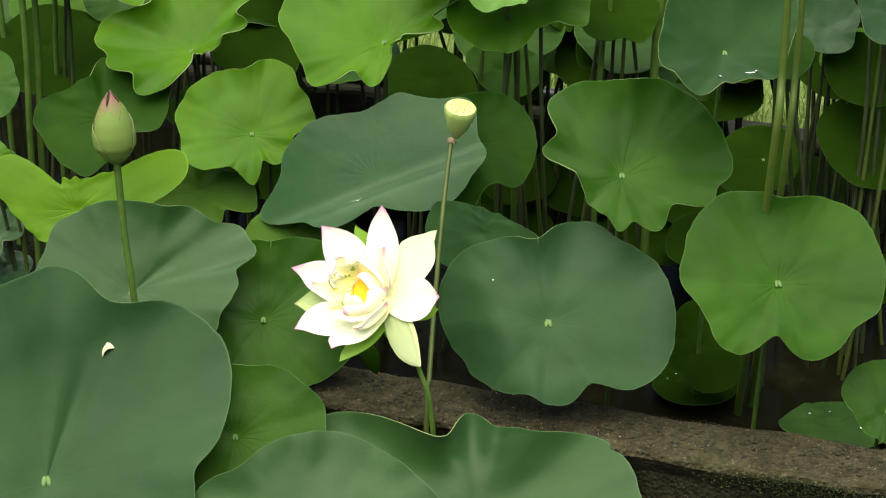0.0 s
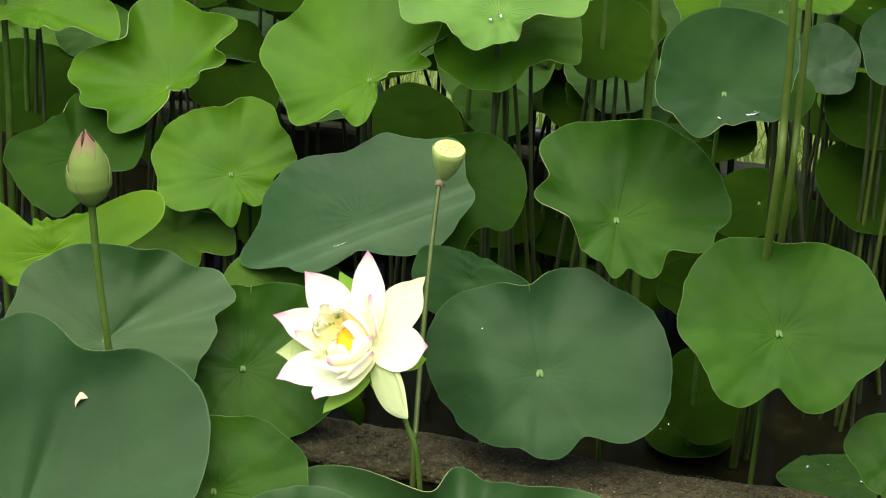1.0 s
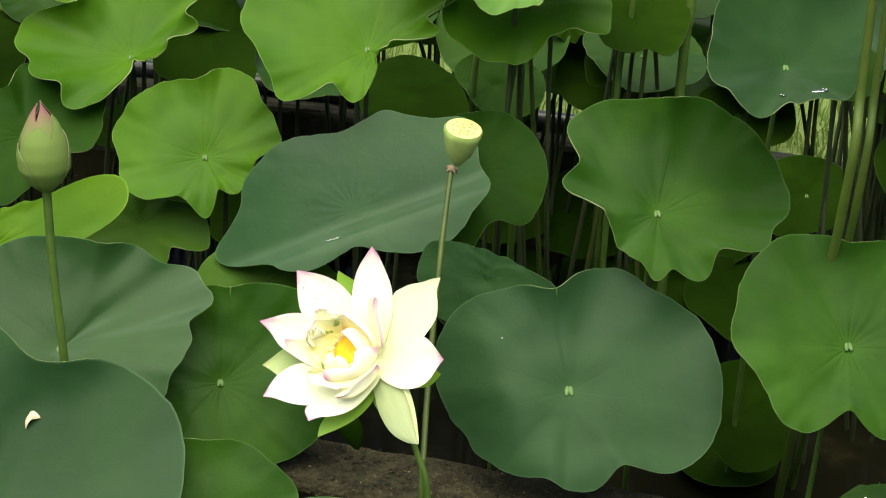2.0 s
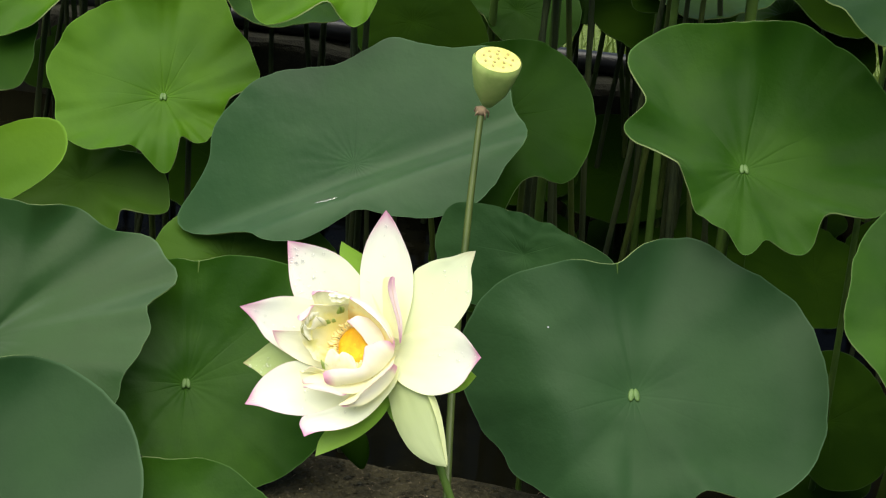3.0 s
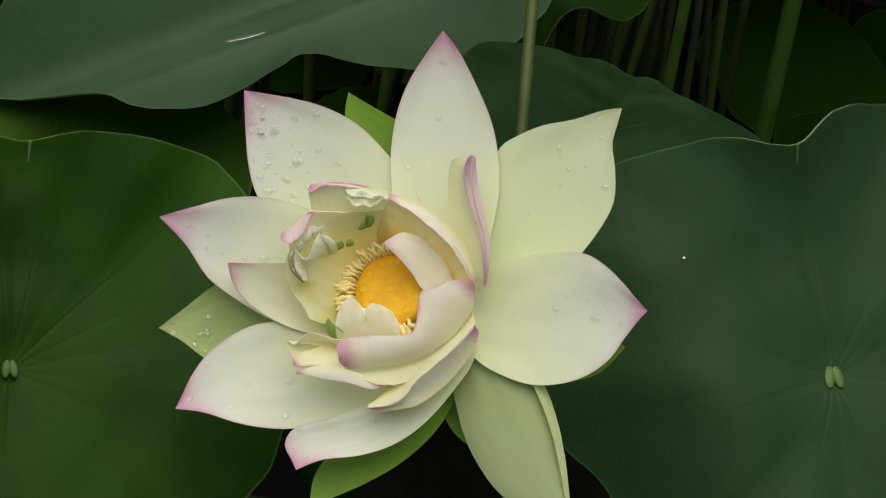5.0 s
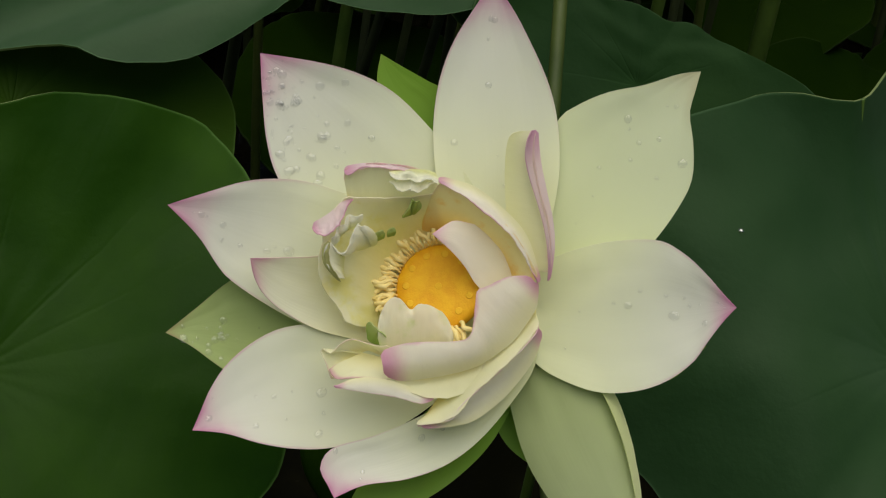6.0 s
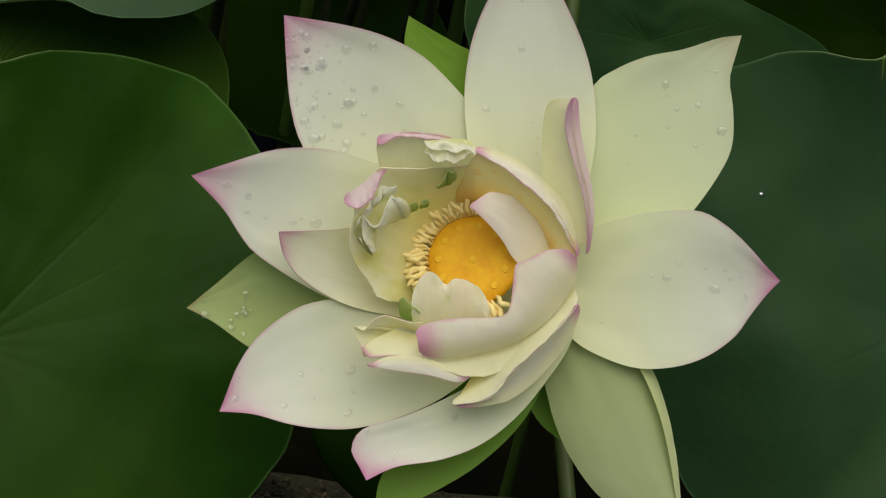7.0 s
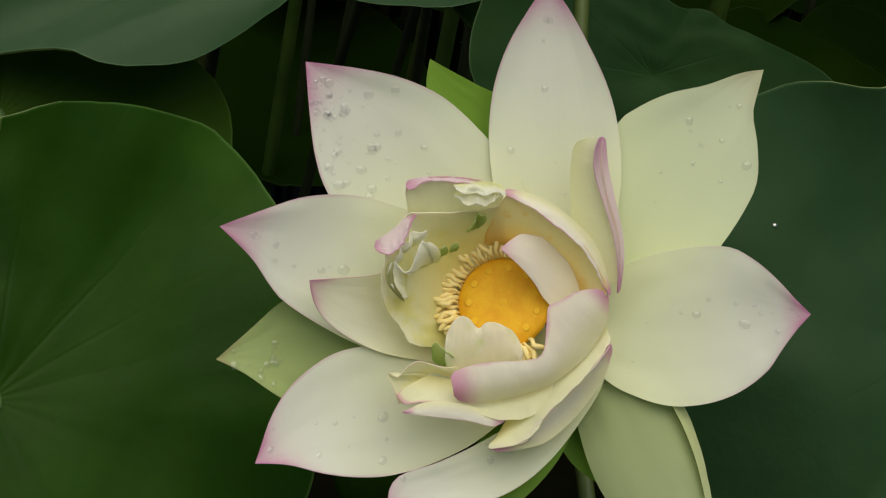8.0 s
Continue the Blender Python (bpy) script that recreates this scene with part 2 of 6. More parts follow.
PETAL_STALE = inner_paint("petal_stale", (0.56, 0.56, 0.28), (0.62, 0.62, 0.32), (0.46, 0.42, 0.20), 0.6, 0.6)
PETAL_SHRED = inner_paint("petal_shred", (0.60, 0.72, 0.30), (0.46, 0.62, 0.18), (0.76, 0.80, 0.50), 0.8)
PETAL_PINK = inner_paint("petal_pink", (0.93, 0.80, 0.86), (0.93, 0.82, 0.86), (0.78, 0.36, 0.60), 0.85, 0.85, 0.22)
PETAL = petal_paint("petal_white", (0.88, 0.90, 0.80), (0.86, 0.89, 0.52), (0.68, 0.24, 0.48), 0.95, 0.74, (0.88, 0.89, 0.70), 0.6)
PETAL_TINGED = petal_paint("petal_white_green", (0.83, 0.88, 0.66), (0.84, 0.88, 0.52), (0.58, 0.50, 0.30), 0.55, 0.74, (0.80, 0.86, 0.54), 0.1)
PETAL_CREAM = petal_paint("petal_cream", (0.91, 0.91, 0.78), (0.95, 0.90, 0.50), (0.72, 0.30, 0.52), 0.9, 0.78, (0.90, 0.89, 0.64), 0.4)
PETAL_IN = petal_paint("petal_inward", (0.95, 0.925, 0.88), (0.96, 0.93, 0.68), (0.80, 0.42, 0.62), 0.8, 0.66, (0.92, 0.84, 0.70))
PETAL_EDGE = petal_paint("petal_edge", (0.80, 0.84, 0.52), (0.78, 0.82, 0.44), (0.66, 0.70, 0.32), 0.4, 0.9, (0.80, 0.85, 0.45))
PETAL_PALE = petal_paint("petal_pale_green", (0.57, 0.64, 0.37), (0.48, 0.56, 0.25), (0.50, 0.54, 0.24), 0.4, 0.9, (0.62, 0.72, 0.36))
PETAL_OUT = petal_paint("petal_greenish", (0.52, 0.62, 0.28), (0.43, 0.55, 0.18), (0.45, 0.25, 0.16), 0.6, 0.86, (0.55, 0.68, 0.26))
PETAL_LIME = petal_paint("petal_lime", (0.24, 0.42, 0.05), (0.22, 0.42, 0.05), (0.35, 0.40, 0.10), 0.3, 0.9, (0.35, 0.55, 0.06))
PETAL_BUD_OUT = petal_paint("petal_bud_outer", (0.26, 0.37, 0.10), (0.22, 0.33, 0.08), (0.18, 0.18, 0.07), 0.5, 0.90, (0.34, 0.42, 0.14))
SEAM = plain("petal_bud_seam", (0.10, 0.10, 0.045), (0.16, 0.15, 0.07), 60, 0.6)
PETAL_BUD = petal_paint("petal_bud", (0.30, 0.38, 0.12), (0.25, 0.36, 0.09), (0.36, 0.10, 0.17), 1.0, 0.48, (0.36, 0.42, 0.16))
ORANGE = plain("receptacle_orange", (0.74, 0.35, 0.006), (0.82, 0.46, 0.012), 160, 0.7, 0.5, 0.001)
ANTHER = plain("stamen_cream", (0.84, 0.64, 0.22), (0.90, 0.76, 0.38), 200, 0.6)
PISTIL = plain("pistil_yellow", (0.78, 0.42, 0.010), (0.84, 0.50, 0.020), 160, 0.7)
POD_CUP = plain("pod_green", (0.26, 0.36, 0.10), (0.36, 0.44, 0.15), 60, 0.5)
POD_TOP = plain("pod_top_yellow", (0.50, 0.50, 0.12), (0.60, 0.58, 0.20), 120, 0.55)
SEED = plain("seed_cream", (0.40, 0.36, 0.13), (0.32, 0.24, 0.07), 200, 0.5)
WITHERED = plain("withered_brown", (0.12, 0.080, 0.045), (0.22, 0.155, 0.095), 150, 0.8)


def concrete_paint():
    p = Paint("curb_concrete")
    co = p.coord()
    big, mid, fine = p.noise(5.0, 5.0), p.noise(38.0, 5.0, 0.65), p.noise(190.0, 3.0, 0.7)
    grit = p.node("ShaderNodeTexVoronoi", ((0, co), ("Scale", 130.0))).outputs["Distance"]
    c = p.mix(p.ramp(mid, 0.3, 0.7), (0.015, 0.0130, 0.006), (0.046, 0.040, 0.020))
    c = p.mix(p.math("MULTIPLY", p.ramp(fine, 0.55, 0.70), 0.7), c, (0.14, 0.115, 0.075))
    c = p.mix(p.math("MULTIPLY", p.ramp(big, 0.55, 0.72), 0.25), c, (0.045, 0.050, 0.018))
    # left end darker: damp moss and shade are both put into the colour
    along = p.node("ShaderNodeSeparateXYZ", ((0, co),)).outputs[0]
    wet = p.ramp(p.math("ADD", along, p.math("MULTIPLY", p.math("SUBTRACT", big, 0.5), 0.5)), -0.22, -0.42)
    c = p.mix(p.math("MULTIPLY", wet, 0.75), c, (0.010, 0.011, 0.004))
    p.set(Base_Color=c, Roughness=0.9, Specular_IOR_Level=0.2)
    p.bump(p.math("ADD", p.math("ADD", mid, p.math("MULTIPLY", fine, 0.5)), grit), 0.7, 0.006)
    return p.m


def water_paint():
    p = Paint("pond_water")
    film = p.ramp(p.noise(7.0, 5.0, 0.6), 0.5, 0.75)
    c = p.mix(film, (0.006, 0.006, 0.003), (0.015, 0.014, 0.006))
    p.set(Base_Color=c, Roughness=p.math("ADD", 0.10, p.math("MULTIPLY", film, 0.3)), IOR=1.33, Specular_IOR_Level=0.04)
    p.bump(p.noise(20.0, 2.0), 0.06, 0.01)
    return p.m


CONCRETE, WATER = concrete_paint(), water_paint()
LAWN = plain("lawn_soil", (0.10, 0.15, 0.03), (0.16, 0.22, 0.06), 14, 0.9, 0.8, 0.02)
GRASS = plain("grass_blade", (0.12, 0.20, 0.04), (0.20, 0.28, 0.07), 5, 0.7, glow=(0.4, 0.5, 0.1))
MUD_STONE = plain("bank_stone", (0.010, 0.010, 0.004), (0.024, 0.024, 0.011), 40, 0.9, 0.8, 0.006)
MUD = plain("pond_mud", (0.03, 0.022, 0.014), (0.05, 0.04, 0.025), 9, 0.9, 0.7, 0.02)
BLACK = plain("pipe_black", (0.012, 0.013, 0.016), (0.03, 0.03, 0.035), 20, 0.35)
MOSS = plain("moss", (0.022, 0.036, 0.007), (0.046, 0.068, 0.013), 60, 0.95, 0.9, 0.004)
DRY = plain("dry_husk", (0.38, 0.30, 0.18), (0.62, 0.54, 0.38), 120, 0.8, 0.5, 0.001)


def drop_paint():
    """A clear bead on a petal: mostly seen through, mirroring the sky."""
    p = Paint("water_drop")
    gloss = p.n.new("ShaderNodeBsdfGlossy")
    gloss.inputs["Roughness"].default_value = 0.08
    clear = p.n.new("ShaderNodeBsdfTransparent")
    clear.inputs[0].default_value = (0.97, 0.97, 0.97, 1.0)
    mx = p.n.new("ShaderNodeMixShader")
    mx.inputs[0].default_value = 0.085
    p.l.new(clear.outputs[0], mx.inputs[1])
    p.l.new(gloss.outputs[0], mx.inputs[2])
    p.l.new(mx.outputs[0], p.out.inputs[0])
    return p.m


DROP = drop_paint()


def bead_paint():
    """A round bead on a leaf: clear, with the bright sky in it."""
    p = Paint("water_bead")
    gloss = p.n.new("ShaderNodeBsdfGlossy")
    gloss.inputs["Roughness"].default_value = 0.05
    clear = p.n.new("ShaderNodeBsdfTransparent")
    mx = p.n.new("ShaderNodeMixShader")
    mx.inputs[0].default_value = 0.40
    p.l.new(clear.outputs[0], mx.inputs[1])
    p.l.new(gloss.outputs[0], mx.inputs[2])
    p.l.new(mx.outputs[0], p.out.inputs[0])
    return p.m


BEAD = bead_paint()


# ---------------------------------------------------------------- mesh helpers
def mesh_of(name, verts, faces, mats, uvs=None, index=None, smooth=True):
    me = bpy.data.meshes.new(name)
    me.from_pydata([tuple(v) for v in verts], [], faces)
    for m in mats:
        me.materials.append(m)
    if smooth:
        me.polygons.foreach_set("use_smooth", [True] * len(me.polygons))
    if index:
        me.polygons.foreach_set("material_index", index)
    if uvs is not None:
        layer = me.uv_layers.new(name="uv")
        layer.data.foreach_set("uv", np.asarray(uvs, float).ravel())
    me.update()
    return me


def part(name, mesh, parent, label=""):
    ob = new(name, mesh)
    ob.parent = parent
    return tagged(ob, label) if label else ob


def thing(name, at, label, category, group="", kind=""):
    ob = new(name)
    ob.empty_display_size = 0.02
    ob.matrix_world = at if isinstance(at, Matrix) else Matrix.Translation(at)
    return tagged(ob, label, category, group, kind)


def solid_sheet(name, grid, thick, mats, wrap=False):
    """A thin solid from a grid of points (along, across). The last material covers the rim. UVs: along, across."""
    g = np.asarray(grid, float)
    nu, nv = g.shape[:2]
    du = np.gradient(g, axis=0)
    dv = (np.roll(g, -1, 1) - np.roll(g, 1, 1)) if wrap else np.gradient(g, axis=1)
    nrm = np.cross(du, dv)
    if wrap:
        nrm[0] = nrm[1].mean(0)
    nrm /= np.linalg.norm(nrm, axis=2, keepdims=True) + 1e-12
    verts = np.concatenate([(g + nrm * thick / 2).reshape(-1, 3), (g - nrm * thick / 2).reshape(-1, 3)])
    k, faces, uvs, idx = nu * nv, [], [], []
    across = nv if wrap else nv - 1
    for i in range(nu - 1):
        for j in range(across):
            j2 = (j + 1) % nv
            a, b, c, d = i * nv + j, (i + 1) * nv + j, (i + 1) * nv + j2, i * nv + j2
            ua, ub = i / (nu - 1), (i + 1) / (nu - 1)
            va, vb = j / across, (j + 1) / across
            faces += [(a, b, c, d), (d + k, c + k, b + k, a + k)]
            uvs += [(ua, va), (ub, va), (ub, vb), (ua, vb), (ua, vb), (ub, vb), (ub, va), (ua, va)]
            idx += [0, 0]
    rim = [(nu - 1) * nv + j for j in range(nv)]
    if wrap:
        pairs = [(rim[j], rim[(j + 1) % nv]) for j in range(nv)]
    else:
        loop = rim + [i * nv + nv - 1 for i in range(nu - 2, -1, -1)] + [j for j in range(nv - 2, -1, -1)] + [i * nv for i in range(1, nu)]
        pairs = list(zip(loop, loop[1:]))
    edge = sorted({a for pair in pairs for a in pair})
    twin = {a: 2 * k + n for n, a in enumerate(edge)}
    verts = np.concatenate([verts, verts[edge], verts[[a + k for a in edge]]])
    for a, b in pairs:
        c, d = twin[a], twin[b]
        faces.append((c, c + len(edge), d + len(edge), d))
        r, s = divmod(a, nv)
        r2, s2 = divmod(b, nv)
        q = [(r / (nu - 1), s / across), (r2 / (nu - 1), s2 / across)]
        uvs += [q[0], q[0], q[1], q[1]]
        idx.append(len(mats) - 1)
    return mesh_of(name, verts, faces, mats, uvs, idx)


def tube(name, points, radii, mat, sides=8, steps=14):
    """A tapered tube along a smooth line through the points."""
    pts = [Vector(p) for p in points]
    line, rad = [], []
    n = len(pts) - 1
    for i in range(n):
        p0, p1, p2, p3 = pts[max(i - 1, 0)], pts[i], pts[i + 1], pts[min(i + 2, n)]
        for s in range(steps):
            t = s / steps
            line.append(0.5 * ((2 * p1) + (p2 - p0) * t + (2 * p0 - 5 * p1 + 4 * p2 - p3) * t * t + (3 * p1 - p0 - 3 * p2 + p3) * t ** 3))
            rad.append(radii[i] + (radii[i + 1] - radii[i]) * t)
    line.append(pts[-1])
    rad.append(radii[-1])
    verts, faces = [], []
    side = Vector((1, 0, 0))
    for i, c in enumerate(line):
        d = (line[min(i + 1, len(line) - 1)] - line[max(i - 1, 0)]).normalized()
        side = (side - d * side.dot(d)).normalized()
        up = d.cross(side)
        for j in range(sides):
            a = 2 * math.pi * j / sides
            verts.append(c + (side * math.cos(a) + up * math.sin(a)) * rad[i])
    for i in range(len(line) - 1):
        for j in range(sides):
            k = (j + 1) % sides
            faces.append((i * sides + j, i * sides + k, (i + 1) * sides + k, (i + 1) * sides + j))
    faces += [tuple(range(sides))[::-1], tuple((len(line) - 1) * sides + j for j in range(sides))]
    return mesh_of(name, verts, faces, [mat])


def ball(name, radius, mat, squash=(1, 1, 1), seg=10, rings=6):
    bm = bmesh.new()
    bmesh.ops.create_uvsphere(bm, u_segments=seg, v_segments=rings, radius=radius)
    bmesh.ops.scale(bm, vec=squash, verts=bm.verts)
    me = bpy.data.meshes.new(name)
    bm.to_mesh(me)
    bm.free()
    me.polygons.foreach_set("use_smooth", [True] * len(me.polygons))
    me.materials.append(mat)
    return me


# ---------------------------------------------------------------- pond, curb, banks
POND = pose(0.4, -0.022, 0, 0, 0, -16.5)     # along the dividing curb
FAR, NEAR, WIDE = 1.27, -1.8, 9.0
WATER_Z, FRONT_Z, LAWN_Z = 0.26, 0.12, 0.38


def sheet_structure(name, corners, mat, label, cuts=1):
    bm = bmesh.new()
    bm.faces.new([bm.verts.new(POND @ Vector(c)) for c in corners])
    if cuts > 1:
        bmesh.ops.subdivide_edges(bm, edges=bm.edges[:], cuts=cuts, use_grid_fill=True)
    me = bpy.data.meshes.new(name)
    bm.to_mesh(me)
    bm.free()
    me.materials.append(mat)
    return tagged(new(name, me), label, name.replace("_", " "), kind="structure")


def box_bar(name, length, width, height, mat, label, base, wear, parent_pose, under=0.0):
    """A long worn bar with rounded upper edges, built as swept rings."""
    nx = max(40, int(length / 0.04))
    prof = []
    r = min(0.018, width * 0.2)
    w = width / 2
    for a in range(0, 91, 30):
        prof.append((-w + r - r * math.cos(radians(a)), height - r + r * math.sin(radians(a))))
    for i in range(1, 6):
        prof.append((-w + r + (2 * w - 2 * r) * i / 6, height))
    for a in range(90, -1, -30):
        prof.append((w - r + r * math.cos(radians(a)), height - r + r * math.sin(radians(a))))
    for z in (0.66, 0.33, 0.0):
        prof.append((w - under * (1 - z), (height - r) * z))
    prof = [(under - w, 0.0), (0.67 * under - w, (height - r) * 0.33), (0.34 * under - w, (height - r) * 0.66), (0.20 * under - w, (height - r) * 0.93)] + prof
    verts, faces = [], []
    for i in range(nx + 1):
        x = -length / 2 + length * i / nx
        for y, z in prof:
            v = Vector((x, y, z))
            k = noise.noise(v * 9.0) * wear + noise.noise(v * 37.0) * wear * 0.5
            verts.append(parent_pose @ Vector((x, y + k, base + z + (k if z > 0.01 else 0))))
    m = len(prof)
    for i in range(nx):
        for j in range(m - 1):
            faces.append((i * m + j, i * m + j + 1, (i + 1) * m + j + 1, (i + 1) * m + j))
    ob = new(name, mesh_of(name, verts, faces, [mat], smooth=False))
    return tagged(ob, label, "curb", kind="structure")


def ground_with_pond():
    """The lawn as one sheet to the horizon, with the pond let into it, banks included."""
    far = 1500.0
    v = [(-far, -far, LAWN_Z), (far, -far, LAWN_Z), (far, far, LAWN_Z), (-far, far, LAWN_Z),
         (-WIDE, NEAR, LAWN_Z), (WIDE, NEAR, LAWN_Z), (WIDE, FAR, LAWN_Z), (-WIDE, FAR, LAWN_Z),
         (-WIDE, NEAR, -0.2), (WIDE, NEAR, -0.2), (WIDE, FAR, -0.2), (-WIDE, FAR, -0.2)]
    f = [(0, 1, 5, 4), (1, 2, 6, 5), (2, 3, 7, 6), (3, 0, 4, 7), (4, 5, 9, 8), (5, 6, 10, 9), (6, 7, 11, 10), (7, 4, 8, 11), (8, 9, 10, 11)]
    me = mesh_of("ground", [POND @ Vector(c) for c in v], f, [LAWN, MUD], index=[0, 0, 0, 0, 1, 1, 1, 1, 1], smooth=False)
    return tagged(new("ground", me), "mown green lawn round a muddy lotus pond", "lawn", kind="structure")


ground_with_pond()
sheet_structure("water_back", [(-WIDE + 0.01, 0.05, WATER_Z), (WIDE - 0.01, 0.05, WATER_Z), (WIDE - 0.01, FAR - 0.01, WATER_Z), (-WIDE + 0.01, FAR - 0.01, WATER_Z)], WATER, "dark still pond water among the lotus stalks")
sheet_structure("water_front", [(-WIDE + 0.01, NEAR + 0.01, FRONT_Z), (WIDE - 0.01, NEAR + 0.01, FRONT_Z), (WIDE - 0.01, -0.05, FRONT_Z), (-WIDE + 0.01, -0.05, FRONT_Z)], WATER, "dark still pond water below the front leaves")
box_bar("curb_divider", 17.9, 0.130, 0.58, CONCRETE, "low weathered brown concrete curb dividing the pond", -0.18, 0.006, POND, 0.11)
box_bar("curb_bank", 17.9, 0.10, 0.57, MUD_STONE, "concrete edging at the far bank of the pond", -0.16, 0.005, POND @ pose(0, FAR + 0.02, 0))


# ---------------------------------------------------------------- lotus leaves
LEAF_LABEL = {
    "wax": "large grey-green waxy lotus leaf with a folded wavy margin",
    "mid": "deep green lotus leaf with wavy margin behind the flower",
    "slate": "dull slate-green waxy lotus leaf holding water beads",
    "bright": "lime lotus leaf seen from below, coloured bright as backlit, with curled margin",
    "pale": "pale lime-green lotus leaf beaded with rain",
    "blue": "large blue-green waxy lotus leaf with wavy margin on its stalk",
    "green": "round mid-green lotus leaf with lobed margin on its stalk",
    "lime": "fresh light-green lotus leaf with wavy lobed margin on its stalk",
    "dark": "lotus leaf coloured dark green for the shade of others",
    "sage": "large sage-green waxy lotus leaf with a soft crease",
    "olive": "dull olive-green lotus leaf in the shade under others",
}


def clear_of_curb(x, y):
    """Moves a stalk's foot off the dividing curb."""
    v = POND.inverted() @ Vector((x, y, 0))
    if abs(v.y) < 0.10:
        v.y = 0.10 if v.y >= 0 else -0.10
    v.y = min(v.y, FAR - 0.08)
    w = POND @ v
    return w.x, w.y


LEAVES_AT = []


def split_hub(size):
    """The oval pale hub of a leaf, parted by a slit."""
    bm = bmesh.new()
    for side in (-1, 1):
        m = Matrix.Translation((side * size * 0.42, -0.06 * size, 0)) @ Matrix.Rotation(side * 0.16, 4, "Z") @ Matrix.Diagonal((0.52, 1.12, 0.26, 1))
        bmesh.ops.create_uvsphere(bm, u_segments=12, v_segments=8, radius=size, matrix=m)
    me = bpy.data.meshes.new("hub")
    bm.to_mesh(me)
    bm.free()
    me.polygons.foreach_set("use_smooth", [True] * len(me.polygons))
    me.materials.append(HUB)
    return me


def lotus_leaf(kind, centre, rise, turn, radius, cup, ripples, waves, foot=None, label="", creases=(), folds=(), bends=(), hub=True, relief=0.5, thick=0.0015, swells=0.035, funnel=0.05):
    """A round leaf on a stalk. rise, turn: where its face points, in degrees; waves: cosine and sine shares of the outline."""
    seed = hash_of(centre)
    a, b = radians(rise), radians(turn)
    n = Vector((math.sin(b) * math.cos(a), -math.cos(b) * math.cos(a), math.sin(a)))
    u = Vector((math.cos(b), math.sin(b), 0))
    v = n.cross(u)
    m = Matrix((u, v, n)).transposed().to_4x4()
    m.translation = centre
    LEAVES_AT.append((centre, radius))
    top = thing("lotus_leaf", m, label or LEAF_LABEL[kind], "lotus leaf", "lotus leaves in the pond")
    segs, rings = 144, 22
    th = np.linspace(-math.pi, math.pi, segs, endpoint=False)
    s = np.linspace(0, 1, rings) ** 0.9
    out = sum(waves[2 * k] * np.cos((k + 1) * th) + waves[2 * k + 1] * np.sin((k + 1) * th) for k in range(len(waves) // 2))
    low = sum(waves[2 * k] * np.cos((k + 1) * th) + waves[2 * k + 1] * np.sin((k + 1) * th) for k in range(min(2, len(waves) // 2)))
    hi = out - low
    r = radius * s[:, None] * (1 + low[None] + hi[None] * s[:, None] ** 2.2)
    fine = np.array([noise.noise(Vector((math.cos(a) * 7, math.sin(a) * 7, seed % 97))) + 0.6 * noise.noise(Vector((math.cos(a) * 19, math.sin(a) * 19, seed % 89))) for a in th])
    r = r * (1 + 0.010 * fine[None] * s[:, None] ** 6)
    rip = sum((amp * np.cos(k * th + ph) for k, amp, ph in ripples), np.zeros_like(th))
    z = radius * (cup * s[:, None] ** 2 + rip[None] * s[:, None] ** 2.5)
    pleat = np.array([noise.noise(Vector((math.cos(a) * 3.2, math.sin(a) * 3.2, seed % 83))) + 0.5 * noise.noise(Vector((math.cos(a) * 8, math.sin(a) * 8, seed % 79))) for a in th])
    z = z + min(1.0, swells / 0.035) * radius * {"lime": 0.075, "pale": 0.06, "green": 0.045}.get(kind, 0.03) * pleat[None] * s[:, None] ** 3.5
    z = z - radius * relief * hi[None] * s[:, None] ** 2.5
    rng = random.Random(seed)
    # soft swells between the veins, and a funnel at the middle
    ph1, ph2 = rng.uniform(0, 6.28), rng.uniform(0, 6.28)
    calm = min(1.0, swells / 0.035)
    z = z + calm * radius * (0.004 if kind in ("blue", "wax", "slate", "sage") else 0.006) * np.sin(11 * th + ph1)[None] * (s[:, None] ** 1.5)
    z = z + calm * radius * (0.005 if kind in ("blue", "wax", "slate", "sage") else 0.014) * np.sin(5 * th + ph2)[None] * (s[:, None] ** 1.5)
    z = z - radius * funnel * np.exp(-((s[:, None] / 0.16) ** 2))
    z = z + calm * radius * 0.010 * np.sin(th * 3 + ph2 + 5 * s[:, None]) * s[:, None]
    z = z + radius * (0.0005 if kind in ("blue", "wax", "slate", "sage") else 0.0013) * np.cos(21 * th + np.sin(2 * th + ph1))[None] * np.exp(-((s[:, None] - 0.26) / 0.20) ** 2)
    swell = np.array([[noise.noise(Vector((q * math.cos(a) * 1.6, q * math.sin(a) * 1.6, seed % 71))) + 0.5 * noise.noise(Vector((q * math.cos(a) * 3.6, q * math.sin(a) * 3.6, seed % 67))) for a in th] for q in s])
    z = z + radius * swells * swell * np.minimum(1, s[:, None] * 3)
    for angle, away, wide, high in folds:
        t = (r * np.cos(th - angle)[None] / radius - away) / wide
        z = z + radius * high * t * np.exp(-0.5 * t * t)
    for angle, away, wide, slope, span in bends:
        t = (r * np.cos(th - angle)[None] / radius - away) / wide
        z = z + radius * slope * wide * (np.log1p(np.exp(np.minimum(t, 40))) - np.log1p(np.exp(np.minimum(t - span / wide, 40))))
    for angle, deep, wide in creases:
        gap = (th - angle + math.pi) % (2 * math.pi) - math.pi
        z = z - radius * deep * np.exp(-((gap / wide) ** 2))[None] * np.minimum(1, s[:, None] * 2.5)
    g = np.stack([r * np.cos(th)[None], r * np.sin(th)[None], z], -1)
